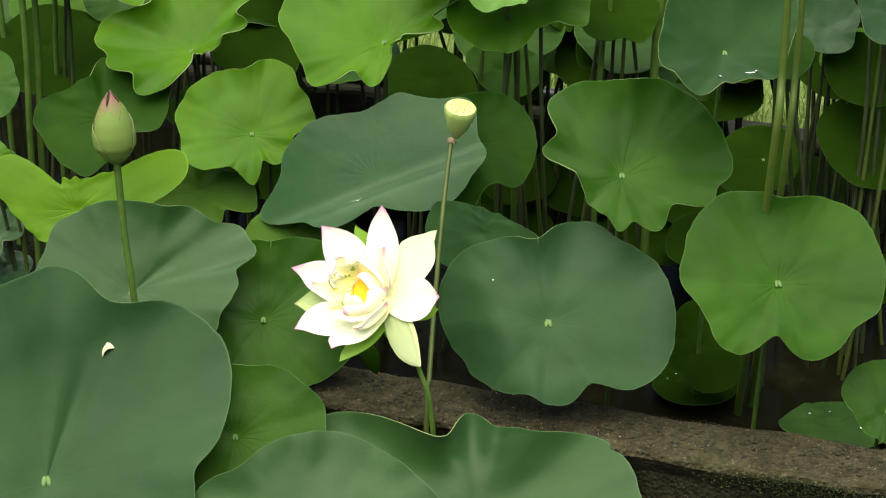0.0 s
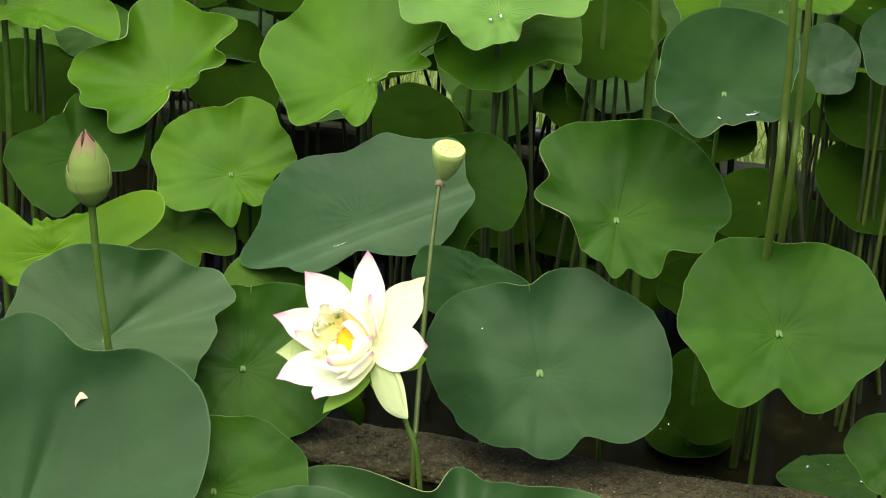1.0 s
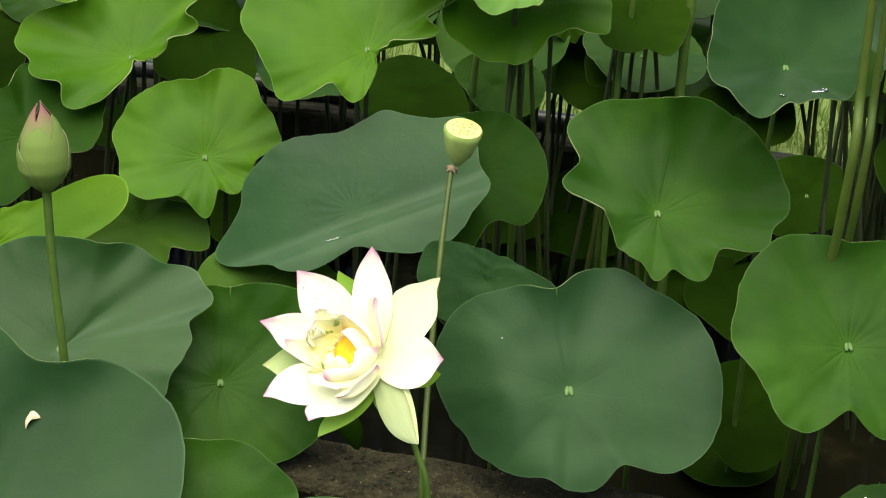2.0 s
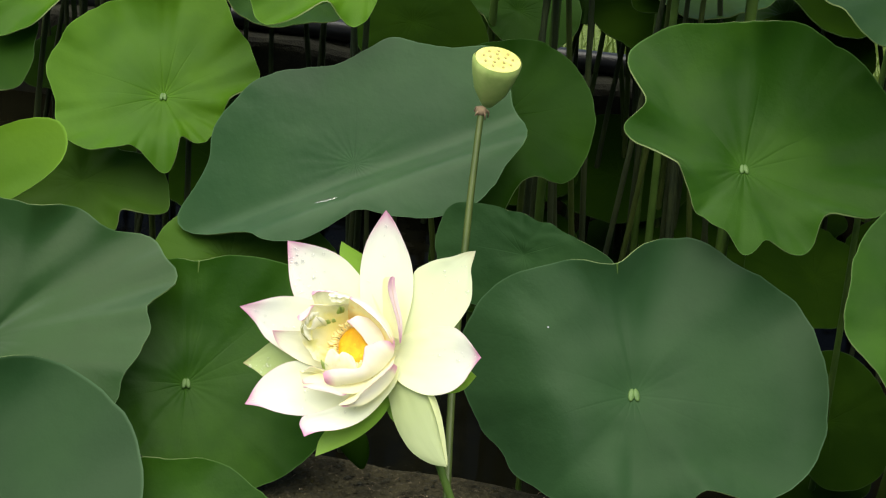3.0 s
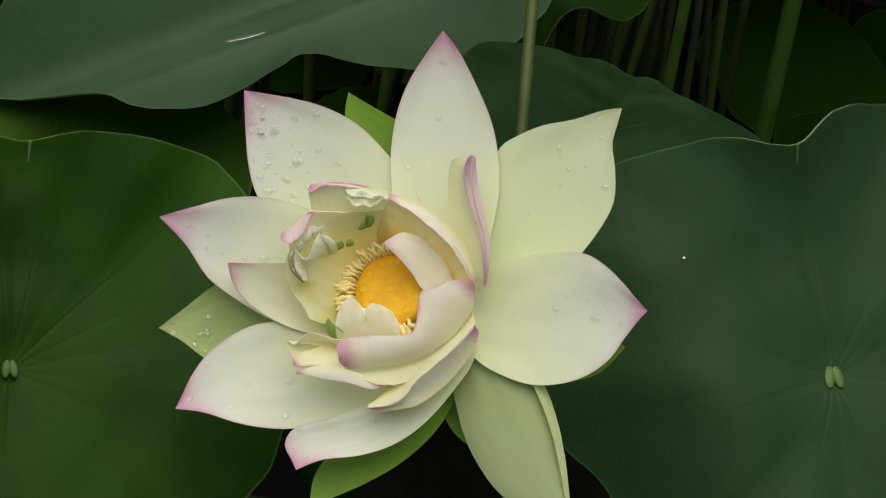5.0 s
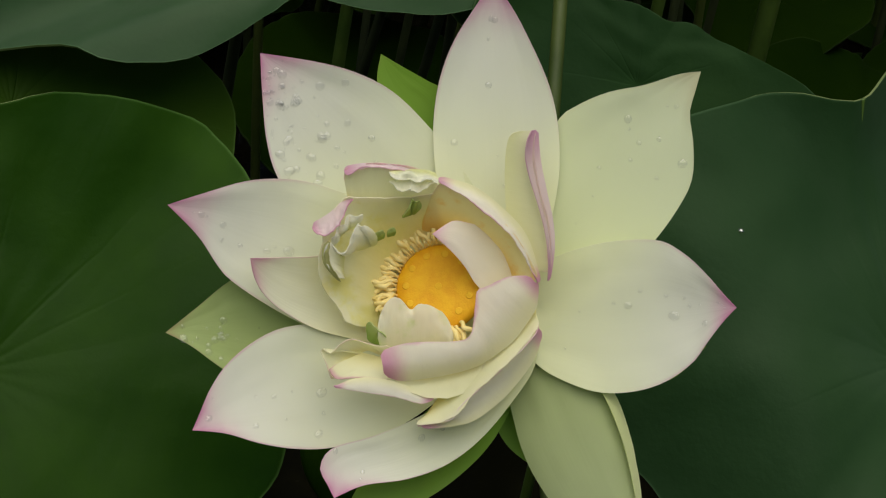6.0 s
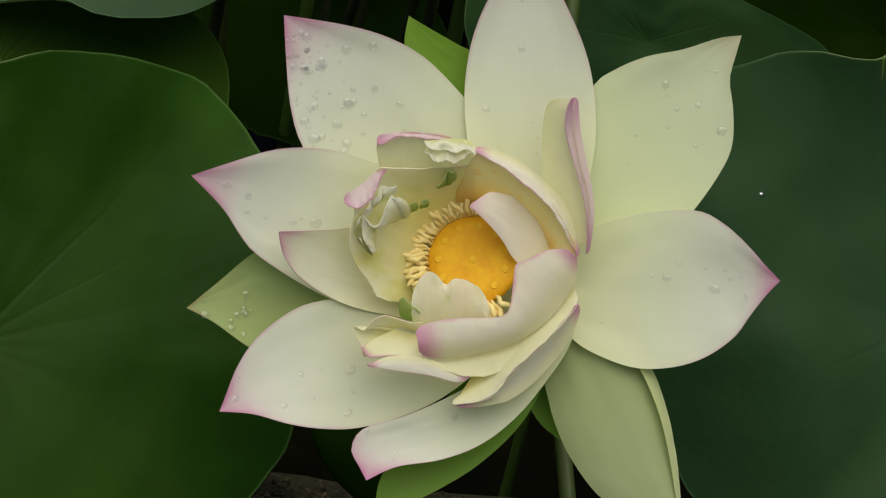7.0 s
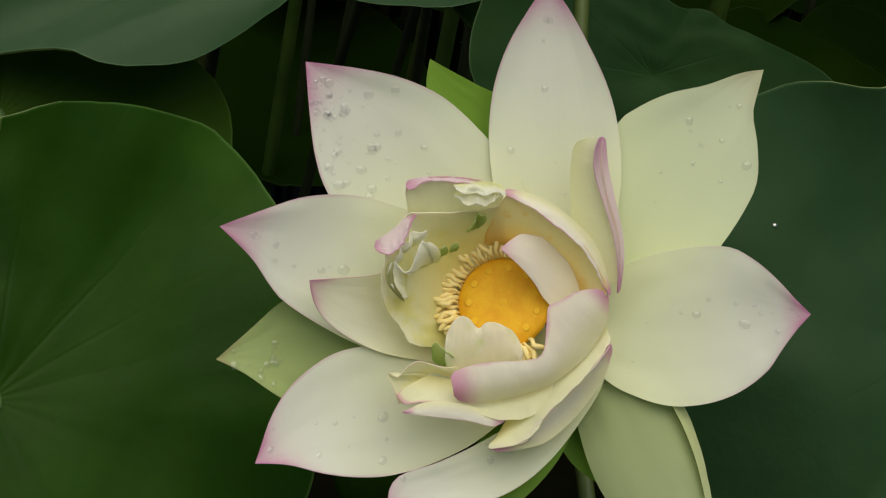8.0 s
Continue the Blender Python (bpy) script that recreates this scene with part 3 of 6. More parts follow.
    part("blade", solid_sheet("blade", g, thick, [LEAF[kind], LEAF[kind] if kind == "dark" else RIM], wrap=True), top)
    for angle, deep, wide in creases:
        if deep < 0.03:
            j = int(round((angle + math.pi) / (2 * math.pi) * segs)) % segs
            line = [g[i, j] + (0, 0, thick * 0.2) for i in (18, 19, 20, 21)]
            part("rib", tube("rib", line, (0.0003, 0.0008, 0.0012, 0.0016), STALK, 6, 4), top, "pale green rib at the leaf's notch")
    if hub:
        knob = split_hub(min(0.0085, radius * 0.040))
        part("hub", knob, top, "pale green hub where the veins meet").location = (0, 0, -radius * 0.05 + 0.002)
    if foot != "none":
        inv = m.inverted()
        c = Vector(centre)
        x, y = foot or clear_of_curb(c.x + rng.uniform(-0.03, 0.03), c.y + rng.uniform(0.0, 0.06))
        start = m @ Vector((0, 0, -radius * 0.05 - thick))
        low_end = Vector((x, y, -0.2))
        knee = start - n * 0.07 + (low_end - start) * 0.08
        mid = start.lerp(low_end, 0.55) + Vector((rng.uniform(-0.012, 0.012), rng.uniform(-0.012, 0.012), 0))
        w = 0.0032 + radius * 0.009
        # stalks further back take the colour with shade in it
        part("stalk", tube("stalk", [inv @ q for q in (start, knee, mid, low_end)], (w * 0.8, w * 0.85, w, w * 1.15), STALK if c.y < 0.3 else STALK_SHADED), top)
    return top


def hash_of(c):
    return int(abs(c[0]) * 7919 + abs(c[1]) * 104729 + abs(c[2]) * 1299709)


lotus_leaf("blue", (0.300, 0.046, 0.554), 50, 0, 0.1687, 0.03, [(1, 0.1, -1.57)],
           [0.107, 0.111, 0.146, -0.020, 0.009, 0.045, -0.004, -0.058, 0.022, -0.015, -0.021, 0.010, -0.027, 0.020, -0.006, 0.004, 0.013, -0.008, 0.008, -0.005, -0.004, -0.003, 0.001, -0.004, -0.001, 0.003, -0.003, 0.007, 0.001, -0.001, 0.002, 0.001, 0.001, -0.001, -0.001, 0.000, 0.001, 0.000, -0.001, -0.000], foot=(0.27, -0.13), creases=[(1.72, 0.008, 0.05)], folds=[(-1.6, 0.6, 0.2, 0.05)], bends=[(-2.75, 0.505, 0.061, -0.95, 9)])
lotus_leaf("green", (0.670, 0.022, 0.642), 54, 5, 0.1559, 0.05, [(1, 0.1, -1.57), (3, 0.02, 1)],
           [0.048, 0.110, 0.088, -0.000, 0.015, 0.026, -0.052, 0.032, 0.007, 0.003, 0.026, -0.048, -0.020, -0.003, -0.000, 0.013, -0.002, -0.004, -0.002, -0.006, -0.004, 0.007, 0.002, 0.005, 0.002, 0.001, -0.001, -0.002, 0.000, 0.002, 0.000, -0.001], foot=(0.655, 0.20), folds=[(-1.6, 0.5, 0.25, 0.05)])
lotus_leaf("green", (0.423, 0.190, 0.756), 54, 0, 0.1347, 0.1, [(1, 0.14, -1.57), (4, 0.03, 0.5)],
           [0.217, 0.336, 0.015, -0.042, 0.071, 0.077, -0.005, 0.002, 0.014, -0.021, 0.042, -0.018, -0.011, 0.023, -0.008, -0.041, -0.011, 0.015, -0.024, 0.007, 0.021, 0.024, 0.001, 0.007, 0.008, -0.002, -0.002, 0.007, 0.010, 0.000, 0.011, -0.000], foot=(0.44, 0.32), folds=[(-1.9, 0.5, 0.2, 0.05)])
lotus_leaf("wax", (0.0065, 0.3380, 0.6826), 30, -8, 0.1388, 0.0, [],
           [-0.018, 0.252, 0.303, 0.220, -0.021, -0.008, -0.018, 0.028, 0.013, -0.025, -0.027, 0.019, 0.020, -0.026, -0.015, -0.004, 0.032, 0.017, -0.015, 0.000, -0.004, 0.030, -0.012, -0.012, -0.014, 0.009, -0.000, -0.010, -0.009, -0.003, 0.003, -0.002, -0.002, -0.007, 0.001, 0.004, 0.003, -0.003, -0.004, 0.001, 0.001, -0.002, -0.001, -0.004, 0.002, -0.000, 0.002, -0.002], foot=(0.03, 0.45), hub=False, relief=0.0, swells=0.008, funnel=0.0, bends=[(1.400, 0.462, 0.116, -0.100, 9), (-1.150, 0.142, 0.028, 2.000, 9), (-1.150, 0.254, 0.036, -1.900, 9), (3.300, 0.576, 0.138, -0.220, 9)])
lotus_leaf("lime", (-0.216, 0.472, 0.705), 50, 0, 0.1100, 0.08, [(1, 0.14, -1.57), (5, 0.03, 0)],
           [-0.149, 0.251, 0.048, 0.064, -0.048, 0.021, 0.006, 0.005, 0.037, -0.015, -0.029, 0.033, -0.007, 0.061, 0.009, -0.005, 0.009, -0.011, -0.009, -0.001, -0.007, 0.013, 0.001, 0.005, 0.014, 0.009, -0.001, 0.001, -0.008, 0.000, -0.007, -0.001], foot=(-0.2, 0.62), folds=[(-1.5, 0.45, 0.2, 0.05)])
lotus_leaf("green", (-0.178, 0.144, 0.503), 44, 0, 0.1286, 0.05, [(1, 0.08, -1.57), (4, 0.02, 1)],
           [0.328, 0.104, 0.012, 0.010, -0.010, 0.015, -0.015, 0.014, -0.023, -0.012, -0.005, -0.021, 0.009, -0.000, -0.000, 0.004, -0.004, -0.003, 0.004, -0.001, 0.002, 0.006, -0.005, 0.002, -0.003, -0.002, 0.001, -0.002, 0.002, 0.000, 0.001, 0.001], foot=(-0.17, 0.05), creases=[(1.5, 0.02, 0.08)], folds=[(2.6, 0.3, 0.3, 0.03)])
lotus_leaf("sage", (-0.396, 0.125, 0.564), 52, 0, 0.1505, 0.04, [(1, 0.14, -1.57), (3, 0.04, 2)],
           [0.087, 0.245, 0.188, -0.010, -0.009, 0.033, -0.023, 0.043, -0.037, -0.013, -0.024, 0.014, -0.021, -0.003, -0.001, 0.009, -0.009, -0.005, 0.003, -0.012, 0.008, -0.012, 0.007, -0.011, 0.008, -0.001, 0.001, 0.000, -0.003, -0.002, -0.000, -0.006, 0.002, -0.007, 0.007, -0.005, 0.006, -0.000, 0.005, 0.004, 0.003, 0.003, 0.002, 0.004, 0.001, 0.003, -0.000, 0.004, -0.001, 0.003, -0.002, 0.002, -0.001, 0.001, -0.001, 0.001], foot=(-0.42, 0.10), creases=[(0.75, 0.05, 0.16)], bends=[(-1.0, 0.02, 0.06, 0.26, 0.25)])
lotus_leaf("blue", (-0.501, -0.192, 0.394), 52, 8, 0.2793, 0.05, [(1, 0.12, -1.57), (3, 0.03, 0.4)],
           [-0.004, 0.194, -0.008, 0.063, -0.016, 0.031, -0.022, 0.019, -0.031, 0.012, -0.022, -0.007, -0.008, -0.013, 0.009, -0.007, 0.008, 0.011, -0.010, 0.014, -0.012, -0.002, 0.001, -0.005, 0.004, 0.002, -0.000, 0.005, -0.003, 0.004, -0.004, 0.002], creases=[(1.2, 0.05, 0.13)])
lotus_leaf("green", (-0.212, -0.067, 0.398), 46, 0, 0.1330, 0.04, [(1, 0.08, -1.57), (4, 0.02, 0)],
           [0.049, -0.007, 0.058, 0.010, 0.021, 0.028, -0.018, 0.007, 0.002, -0.003, 0.007, 0.001, -0.002, 0.008, -0.005, 0.003, -0.003, 0.000, -0.004, -0.001, -0.001, -0.004, 0.002, -0.002, 0.001, 0.001, -0.001, -0.001, 0.001, -0.001, 0.001, 0.000])
lotus_leaf("sage", (-0.074, -0.249, 0.346), 56, 0, 0.1710, 0.05, [(1, 0.1, -1.57), (3, 0.03, 0)],
           [0.043, -0.031, 0.155, -0.006, -0.005, -0.041, 0.043, -0.020, -0.007, 0.006, 0.013, -0.012, -0.001, 0.011, -0.005, -0.008, 0.007, 0.007, -0.004, 0.002, 0.006, 0.002, 0.000, 0.003, 0.003, -0.001, 0.002, 0.003, -0.001, 0.000, 0.001, 0.000])
lotus_leaf("sage", (0.185, -0.200, 0.309), 58, 0, 0.2094, 0.06, [(1, 0.12, -1.57), (3, 0.04, 1.5)],
           [-0.009, 0.118, 0.273, -0.050, 0.019, 0.096, -0.034, -0.028, 0.042, 0.026, -0.059, 0.027, 0.002, -0.064, 0.031, 0.024, -0.028, 0.002, 0.011, -0.018, 0.007, 0.013, -0.004, 0.000, 0.001, 0.005, -0.006, -0.003, 0.006, -0.005, 0.001, 0.006], folds=[(-1.0, -0.5, 0.2, 0.05)])
lotus_leaf("lime", (-0.340, 0.677, 0.784), 58, -5, 0.1134, 0.25, [(1, 0.1, -1.57), (3, 0.05, 1)],
           [-0.407, 0.415, -0.010, 0.237, -0.025, -0.085, 0.038, -0.034, -0.129, 0.014, 0.057, -0.066, 0.034, 0.049, -0.039, 0.017, 0.003, 0.018, -0.052, -0.011, -0.014, -0.021, 0.017, -0.029, 0.001, -0.014, 0.028, 0.005, 0.005, -0.009, 0.010, 0.020])
lotus_leaf("lime", (0.022, 0.460, 0.886), 52, 0, 0.1260, 0.15, [(1, 0.1, -1.57), (4, 0.04, 0.3)],
           [-0.370, 0.569, -0.054, 0.214, -0.087, 0.058, 0.001, -0.016, -0.004, -0.023, -0.023, -0.021, 0.050, 0.029, 0.015, -0.026, 0.013, 0.029, 0.029, 0.031, 0.005, 0.014, 0.000, 0.030, -0.005, 0.018, -0.014, 0.017, -0.006, 0.017, -0.017, -0.004])
lotus_leaf("pale", (0.237, 0.469, 1.007), 66, 0, 0.1312, 0.15, [(1, 0.1, -1.57), (3, 0.05, 0.3)],
           [-0.097, 0.356, 0.133, 0.113, 0.010, 0.081, 0.047, -0.027, 0.016, 0.001, 0.052, -0.003, -0.004, -0.031, -0.007, 0.005, 0.006, -0.019, -0.004, -0.002, -0.001, -0.008, -0.008, 0.002, 0.002, -0.003, -0.009, -0.005, -0.004, 0.006, -0.002, 0.001])
lotus_leaf("lime", (0.260, 0.541, 0.939), 56, 6, 0.1117, 0.12, [(1, 0.1, -1.57), (3, 0.05, 2)],
           [-0.044, -0.052, 0.162, 0.104, 0.079, -0.044, -0.022, -0.006, -0.039, -0.017, -0.040, 0.011, -0.006, 0.001, -0.006, 0.004, 0.007, 0.006, 0.004, 0.007, 0.010, 0.003, 0.004, -0.005, 0.001, -0.005, -0.003, -0.004, -0.004, 0.000, -0.003, 0.003])
lotus_leaf("slate", (0.584, 0.213, 0.966), 54, 0, 0.1139, 0.22, [(3, 0.04, 1.2)],
           [0.006, 0.267, -0.004, 0.106, -0.001, -0.031, -0.054, -0.009, -0.037, -0.007, 0.005, -0.001, -0.005, -0.016, 0.003, 0.015, 0.014, 0.002, 0.001, -0.005, -0.006, 0.002, -0.003, 0.002, 0.000, 0.000, -0.003, -0.003, -0.002, 0.002, 0.003, -0.000], foot=(0.56, 0.32))
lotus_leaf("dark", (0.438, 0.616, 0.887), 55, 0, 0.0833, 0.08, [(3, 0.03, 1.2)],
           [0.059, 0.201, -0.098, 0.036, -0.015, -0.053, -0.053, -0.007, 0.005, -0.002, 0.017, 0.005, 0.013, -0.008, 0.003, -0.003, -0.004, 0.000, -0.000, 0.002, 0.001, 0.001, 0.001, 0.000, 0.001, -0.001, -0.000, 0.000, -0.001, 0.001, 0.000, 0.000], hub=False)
lotus_leaf("mid", (-0.491, 0.575, 0.689), 52, 5, 0.1036, 0.08, [(1, 0.12, -1.57), (4, 0.05, 1)],
           [-0.073, 0.057, 0.113, 0.225, 0.038, 0.039, 0.061, -0.013, -0.066, 0.037, -0.023, -0.026, 0.010, -0.046, 0.034, -0.027, 0.001, 0.025, -0.024, 0.000, -0.004, -0.017, 0.000, 0.005, -0.001, 0.005, 0.000, 0.000, 0.005, 0.000, 0.002, 0.013], hub=False)
lotus_leaf("bright", (-0.517, 0.356, 0.605), 34, 0, 0.0950, 0, [],
           [-0.027, 0.220, 0.458, 0.098, 0.008, 0.382, -0.045, 0.027, 0.003, 0.206, -0.154, 0.011, -0.003, -0.012, -0.070, 0.008, -0.013, -0.054, 0.006, -0.019, 0.014, -0.012, -0.002, -0.001, 0.020, -0.003, -0.015, 0.028, -0.013, -0.024, 0.011, 0.012, -0.026, -0.008, 0.017, -0.020], foot=(-0.5, 0.55), hub=False, relief=0.0)
lotus_leaf("lime", (-0.672, 0.414, 0.677), 40, 0, 0.0414, 0, [],
           [-0.082, -0.004, 0.166, -0.026, 0.026, -0.057, 0.076, -0.008, 0.023, -0.040, 0.013, -0.006, 0.007, -0.013, -0.005, -0.004, -0.002, 0.002, -0.003, 0.000, -0.002, 0.002, -0.001, 0.001, 0.001, -0.001, -0.000, -0.001, 0.000, -0.000, -0.000, -0.001], hub=False, foot=(-0.62, 0.5))
lotus_leaf("olive", (-0.311, 0.445, 0.604), 48, 0, 0.0703, 0.05, [(3, 0.04, 0)],
           [0.087, -0.134, 0.260, -0.008, 0.010, -0.060, 0.112, 0.023, 0.034, -0.036, 0.027, -0.007, -0.014, -0.036, -0.033, 0.009, -0.026, -0.002, -0.024, 0.016, -0.008, 0.011, -0.001, 0.007, 0.007, 0.003, 0.008, -0.003, 0.005, -0.003, 0.005, -0.003], hub=False)
lotus_leaf("mid", (0.181, 0.410, 0.715), 46, 0, 0.0979, 0.06, [(1, 0.1, -1.57), (3, 0.04, 0)],
           [0.128, -0.111, -0.065, 0.093, 0.092, 0.023, 0.005, -0.087, -0.077, -0.008, 0.008, 0.052, 0.027, 0.004, -0.001, -0.013, -0.002, -0.003, -0.002, 0.001, 0.003, 0.001, -0.001, -0.005, -0.007, 0.001, 0.003, 0.006, 0.005, -0.002, -0.002, -0.003], foot=(0.2, 0.52))
lotus_leaf("slate", (0.1907, 0.2113, 0.6340), 32, -22, 0.0737, 0.0, [],
           [-0.085, -0.182, 0.317, -0.045, 0.037, -0.011, 0.067, -0.039, 0.047, 0.009, 0.015, -0.027, 0.022, 0.005, 0.004, 0.012, 0.010, 0.004, 0.002, 0.005, 0.008, 0.001, 0.006, 0.006, 0.002, -0.001, 0.003, 0.003, -0.003, 0.004, 0.003, 0.000], foot=(0.22, 0.34), hub=False, relief=0.0, label="dull slate-green lotus leaf in the shade behind the flower")
lotus_leaf("olive", (-0.135, 0.324, 0.562), 52, 0, 0.0950, 0.05, [(3, 0.04, 1)],
           [0.136, -0.149, 0.134, -0.044, 0.055, -0.023, 0.000, -0.008, -0.001, -0.005, 0.001, 0.009, 0.009, 0.009, 0.008, 0.005, 0.005, 0.002, 0.001, 0.001, -0.000, 0.002, -0.000, 0.002, -0.000, 0.001, -0.000, 0.000, -0.001, -0.000, -0.000, 0.000], foot=(-0.12, 0.50))
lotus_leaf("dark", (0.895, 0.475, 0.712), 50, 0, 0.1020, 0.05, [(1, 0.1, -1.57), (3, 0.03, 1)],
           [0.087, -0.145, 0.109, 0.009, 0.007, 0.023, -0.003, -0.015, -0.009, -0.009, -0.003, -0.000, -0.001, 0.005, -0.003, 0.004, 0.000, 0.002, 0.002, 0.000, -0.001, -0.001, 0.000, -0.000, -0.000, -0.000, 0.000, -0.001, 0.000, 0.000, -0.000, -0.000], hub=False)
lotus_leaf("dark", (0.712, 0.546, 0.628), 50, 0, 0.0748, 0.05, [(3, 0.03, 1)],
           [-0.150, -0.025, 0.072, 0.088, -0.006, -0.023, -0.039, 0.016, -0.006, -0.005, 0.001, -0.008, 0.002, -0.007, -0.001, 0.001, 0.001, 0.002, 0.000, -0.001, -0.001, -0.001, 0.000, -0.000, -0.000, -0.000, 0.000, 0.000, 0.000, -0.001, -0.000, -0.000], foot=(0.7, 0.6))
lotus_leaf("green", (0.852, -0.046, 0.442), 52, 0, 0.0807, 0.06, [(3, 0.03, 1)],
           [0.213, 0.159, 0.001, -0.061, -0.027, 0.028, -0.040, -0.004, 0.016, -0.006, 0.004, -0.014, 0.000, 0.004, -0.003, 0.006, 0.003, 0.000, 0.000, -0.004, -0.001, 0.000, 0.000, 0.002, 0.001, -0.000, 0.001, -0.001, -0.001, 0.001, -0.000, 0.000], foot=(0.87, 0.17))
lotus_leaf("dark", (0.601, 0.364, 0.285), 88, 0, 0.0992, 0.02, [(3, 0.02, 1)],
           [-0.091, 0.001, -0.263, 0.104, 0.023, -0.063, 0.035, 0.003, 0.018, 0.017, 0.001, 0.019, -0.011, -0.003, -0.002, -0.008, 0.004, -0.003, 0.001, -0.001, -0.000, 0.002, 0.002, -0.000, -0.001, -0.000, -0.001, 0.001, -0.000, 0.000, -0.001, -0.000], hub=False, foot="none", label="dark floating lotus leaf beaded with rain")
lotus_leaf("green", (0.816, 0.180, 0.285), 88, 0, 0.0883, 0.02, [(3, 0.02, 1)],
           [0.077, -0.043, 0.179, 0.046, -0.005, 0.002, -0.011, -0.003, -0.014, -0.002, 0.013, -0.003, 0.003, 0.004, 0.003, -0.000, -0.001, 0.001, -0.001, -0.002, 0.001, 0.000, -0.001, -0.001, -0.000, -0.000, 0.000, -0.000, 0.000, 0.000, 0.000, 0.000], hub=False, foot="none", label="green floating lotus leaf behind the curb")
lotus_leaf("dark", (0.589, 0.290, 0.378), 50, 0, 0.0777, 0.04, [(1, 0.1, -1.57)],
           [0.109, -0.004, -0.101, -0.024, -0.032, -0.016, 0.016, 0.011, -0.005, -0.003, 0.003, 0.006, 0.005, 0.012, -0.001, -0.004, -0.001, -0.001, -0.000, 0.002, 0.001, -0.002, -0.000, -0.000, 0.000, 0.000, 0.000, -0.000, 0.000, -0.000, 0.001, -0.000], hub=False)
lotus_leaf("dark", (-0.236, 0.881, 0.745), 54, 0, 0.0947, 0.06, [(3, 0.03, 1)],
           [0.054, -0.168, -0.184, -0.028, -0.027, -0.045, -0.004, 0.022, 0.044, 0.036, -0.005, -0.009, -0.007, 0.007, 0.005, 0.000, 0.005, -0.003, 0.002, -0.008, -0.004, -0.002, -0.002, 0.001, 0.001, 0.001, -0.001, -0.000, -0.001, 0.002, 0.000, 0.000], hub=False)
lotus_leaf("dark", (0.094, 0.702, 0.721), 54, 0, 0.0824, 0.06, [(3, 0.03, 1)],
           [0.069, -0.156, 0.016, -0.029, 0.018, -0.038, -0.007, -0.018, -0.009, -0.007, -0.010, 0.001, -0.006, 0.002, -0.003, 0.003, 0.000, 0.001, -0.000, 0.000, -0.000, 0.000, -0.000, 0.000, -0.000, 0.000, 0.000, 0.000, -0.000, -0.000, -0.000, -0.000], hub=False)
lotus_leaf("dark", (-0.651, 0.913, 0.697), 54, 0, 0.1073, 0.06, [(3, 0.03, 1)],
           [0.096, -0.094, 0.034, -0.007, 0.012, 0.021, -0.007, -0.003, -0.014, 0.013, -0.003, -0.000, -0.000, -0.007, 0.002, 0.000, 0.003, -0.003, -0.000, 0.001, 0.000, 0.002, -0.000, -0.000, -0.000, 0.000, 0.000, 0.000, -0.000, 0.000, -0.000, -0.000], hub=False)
lotus_leaf("blue", (0.800, 0.511, 0.899), 58, -10, 0.0678, 0.15, [(3, 0.06, 1)],
           [-0.055, 0.105, -0.099, 0.004, -0.035, -0.031, 0.002, 0.016, -0.010, 0.021, -0.003, 0.004, 0.007, 0.002, 0.003, 0.000, 0.002, -0.002, 0.001, -0.001, -0.000, -0.001, -0.000, -0.000, -0.001, 0.000, -0.000, -0.000, 0.000, 0.000, -0.000, -0.000], hub=False)
lotus_leaf("blue", (0.881, 0.380, 0.973), 58, -10, 0.0726, 0.1, [(3, 0.06, 1)],
           [0.171, 0.118, -0.118, -0.006, 0.025, -0.020, 0.008, -0.023, 0.005, 0.013, -0.002, 0.006, -0.003, -0.002, 0.000, -0.000, -0.000, 0.001, 0.000, -0.001, 0.000, -0.000, 0.000, 0.000, 0.000, -0.000, 0.000, 0.000, -0.000, 0.000, -0.000, -0.000], hub=False)
lotus_leaf("dark", (0.876, 0.660, 0.749), 60, 0, 0.0866, 0.06, [(3, 0.06, 1)],
           [0.170, -0.016, 0.356, -0.085, 0.117, -0.008, 0.029, 0.006, 0.042, -0.012, 0.045, -0.004, 0.021, 0.003, 0.019, -0.002, 0.015, 0.001, 0.010, 0.003, 0.006, 0.002, 0.003, 0.004, 0.001, 0.003, 0.001, 0.003, -0.000, 0.004, -0.001, 0.002], hub=False)
lotus_leaf("lime", (-0.585, 0.786, 0.893), 62, 0, 0.0996, 0.15, [(3, 0.06, 1)],
           [0.095, 0.075, 0.285, -0.118, 0.013, -0.129, 0.019, -0.074, -0.026, -0.069, -0.032, -0.014, -0.019, -0.010, -0.024, -0.003, -0.013, 0.014, -0.001, 0.007, 0.002, 0.008, 0.012, 0.001, 0.008, -0.009, 0.004, -0.009, 0.000, -0.014, -0.008, -0.012], hub=False)
lotus_leaf("lime", (-0.652, 1.089, 0.717), 55, 0, 0.0586, 0.1, [(3, 0.06, 1)],
           [-0.224, 0.157, 0.483, 0.077, 0.019, 0.003, 0.150, -0.030, 0.038, 0.007, -0.031, -0.032, 0.016, -0.005, -0.054, 0.004, -0.006, -0.020, -0.015, 0.019, -0.009, -0.012, 0.007, 0.003, -0.005, 0.005, 0.004, -0.009, -0.002, 0.008, -0.003, -0.005], hub=False)
lotus_leaf("green", (-0.693, 0.554, 0.759), 52, 0, 0.0640, 0.06, [(3, 0.04, 1)],
           [-0.049, 0.004, -0.123, -0.057, -0.013, -0.025, 0.011, -0.017, 0.002, 0.001, 0.008, -0.001, 0.003, -0.000, -0.003, 0.004, -0.002, 0.001, -0.001, 0.000, 0.000, -0.000, 0.000, -0.000, 0.000, -0.000, -0.001, -0.001, -0.000, -0.000, 0.000, -0.000], hub=False)
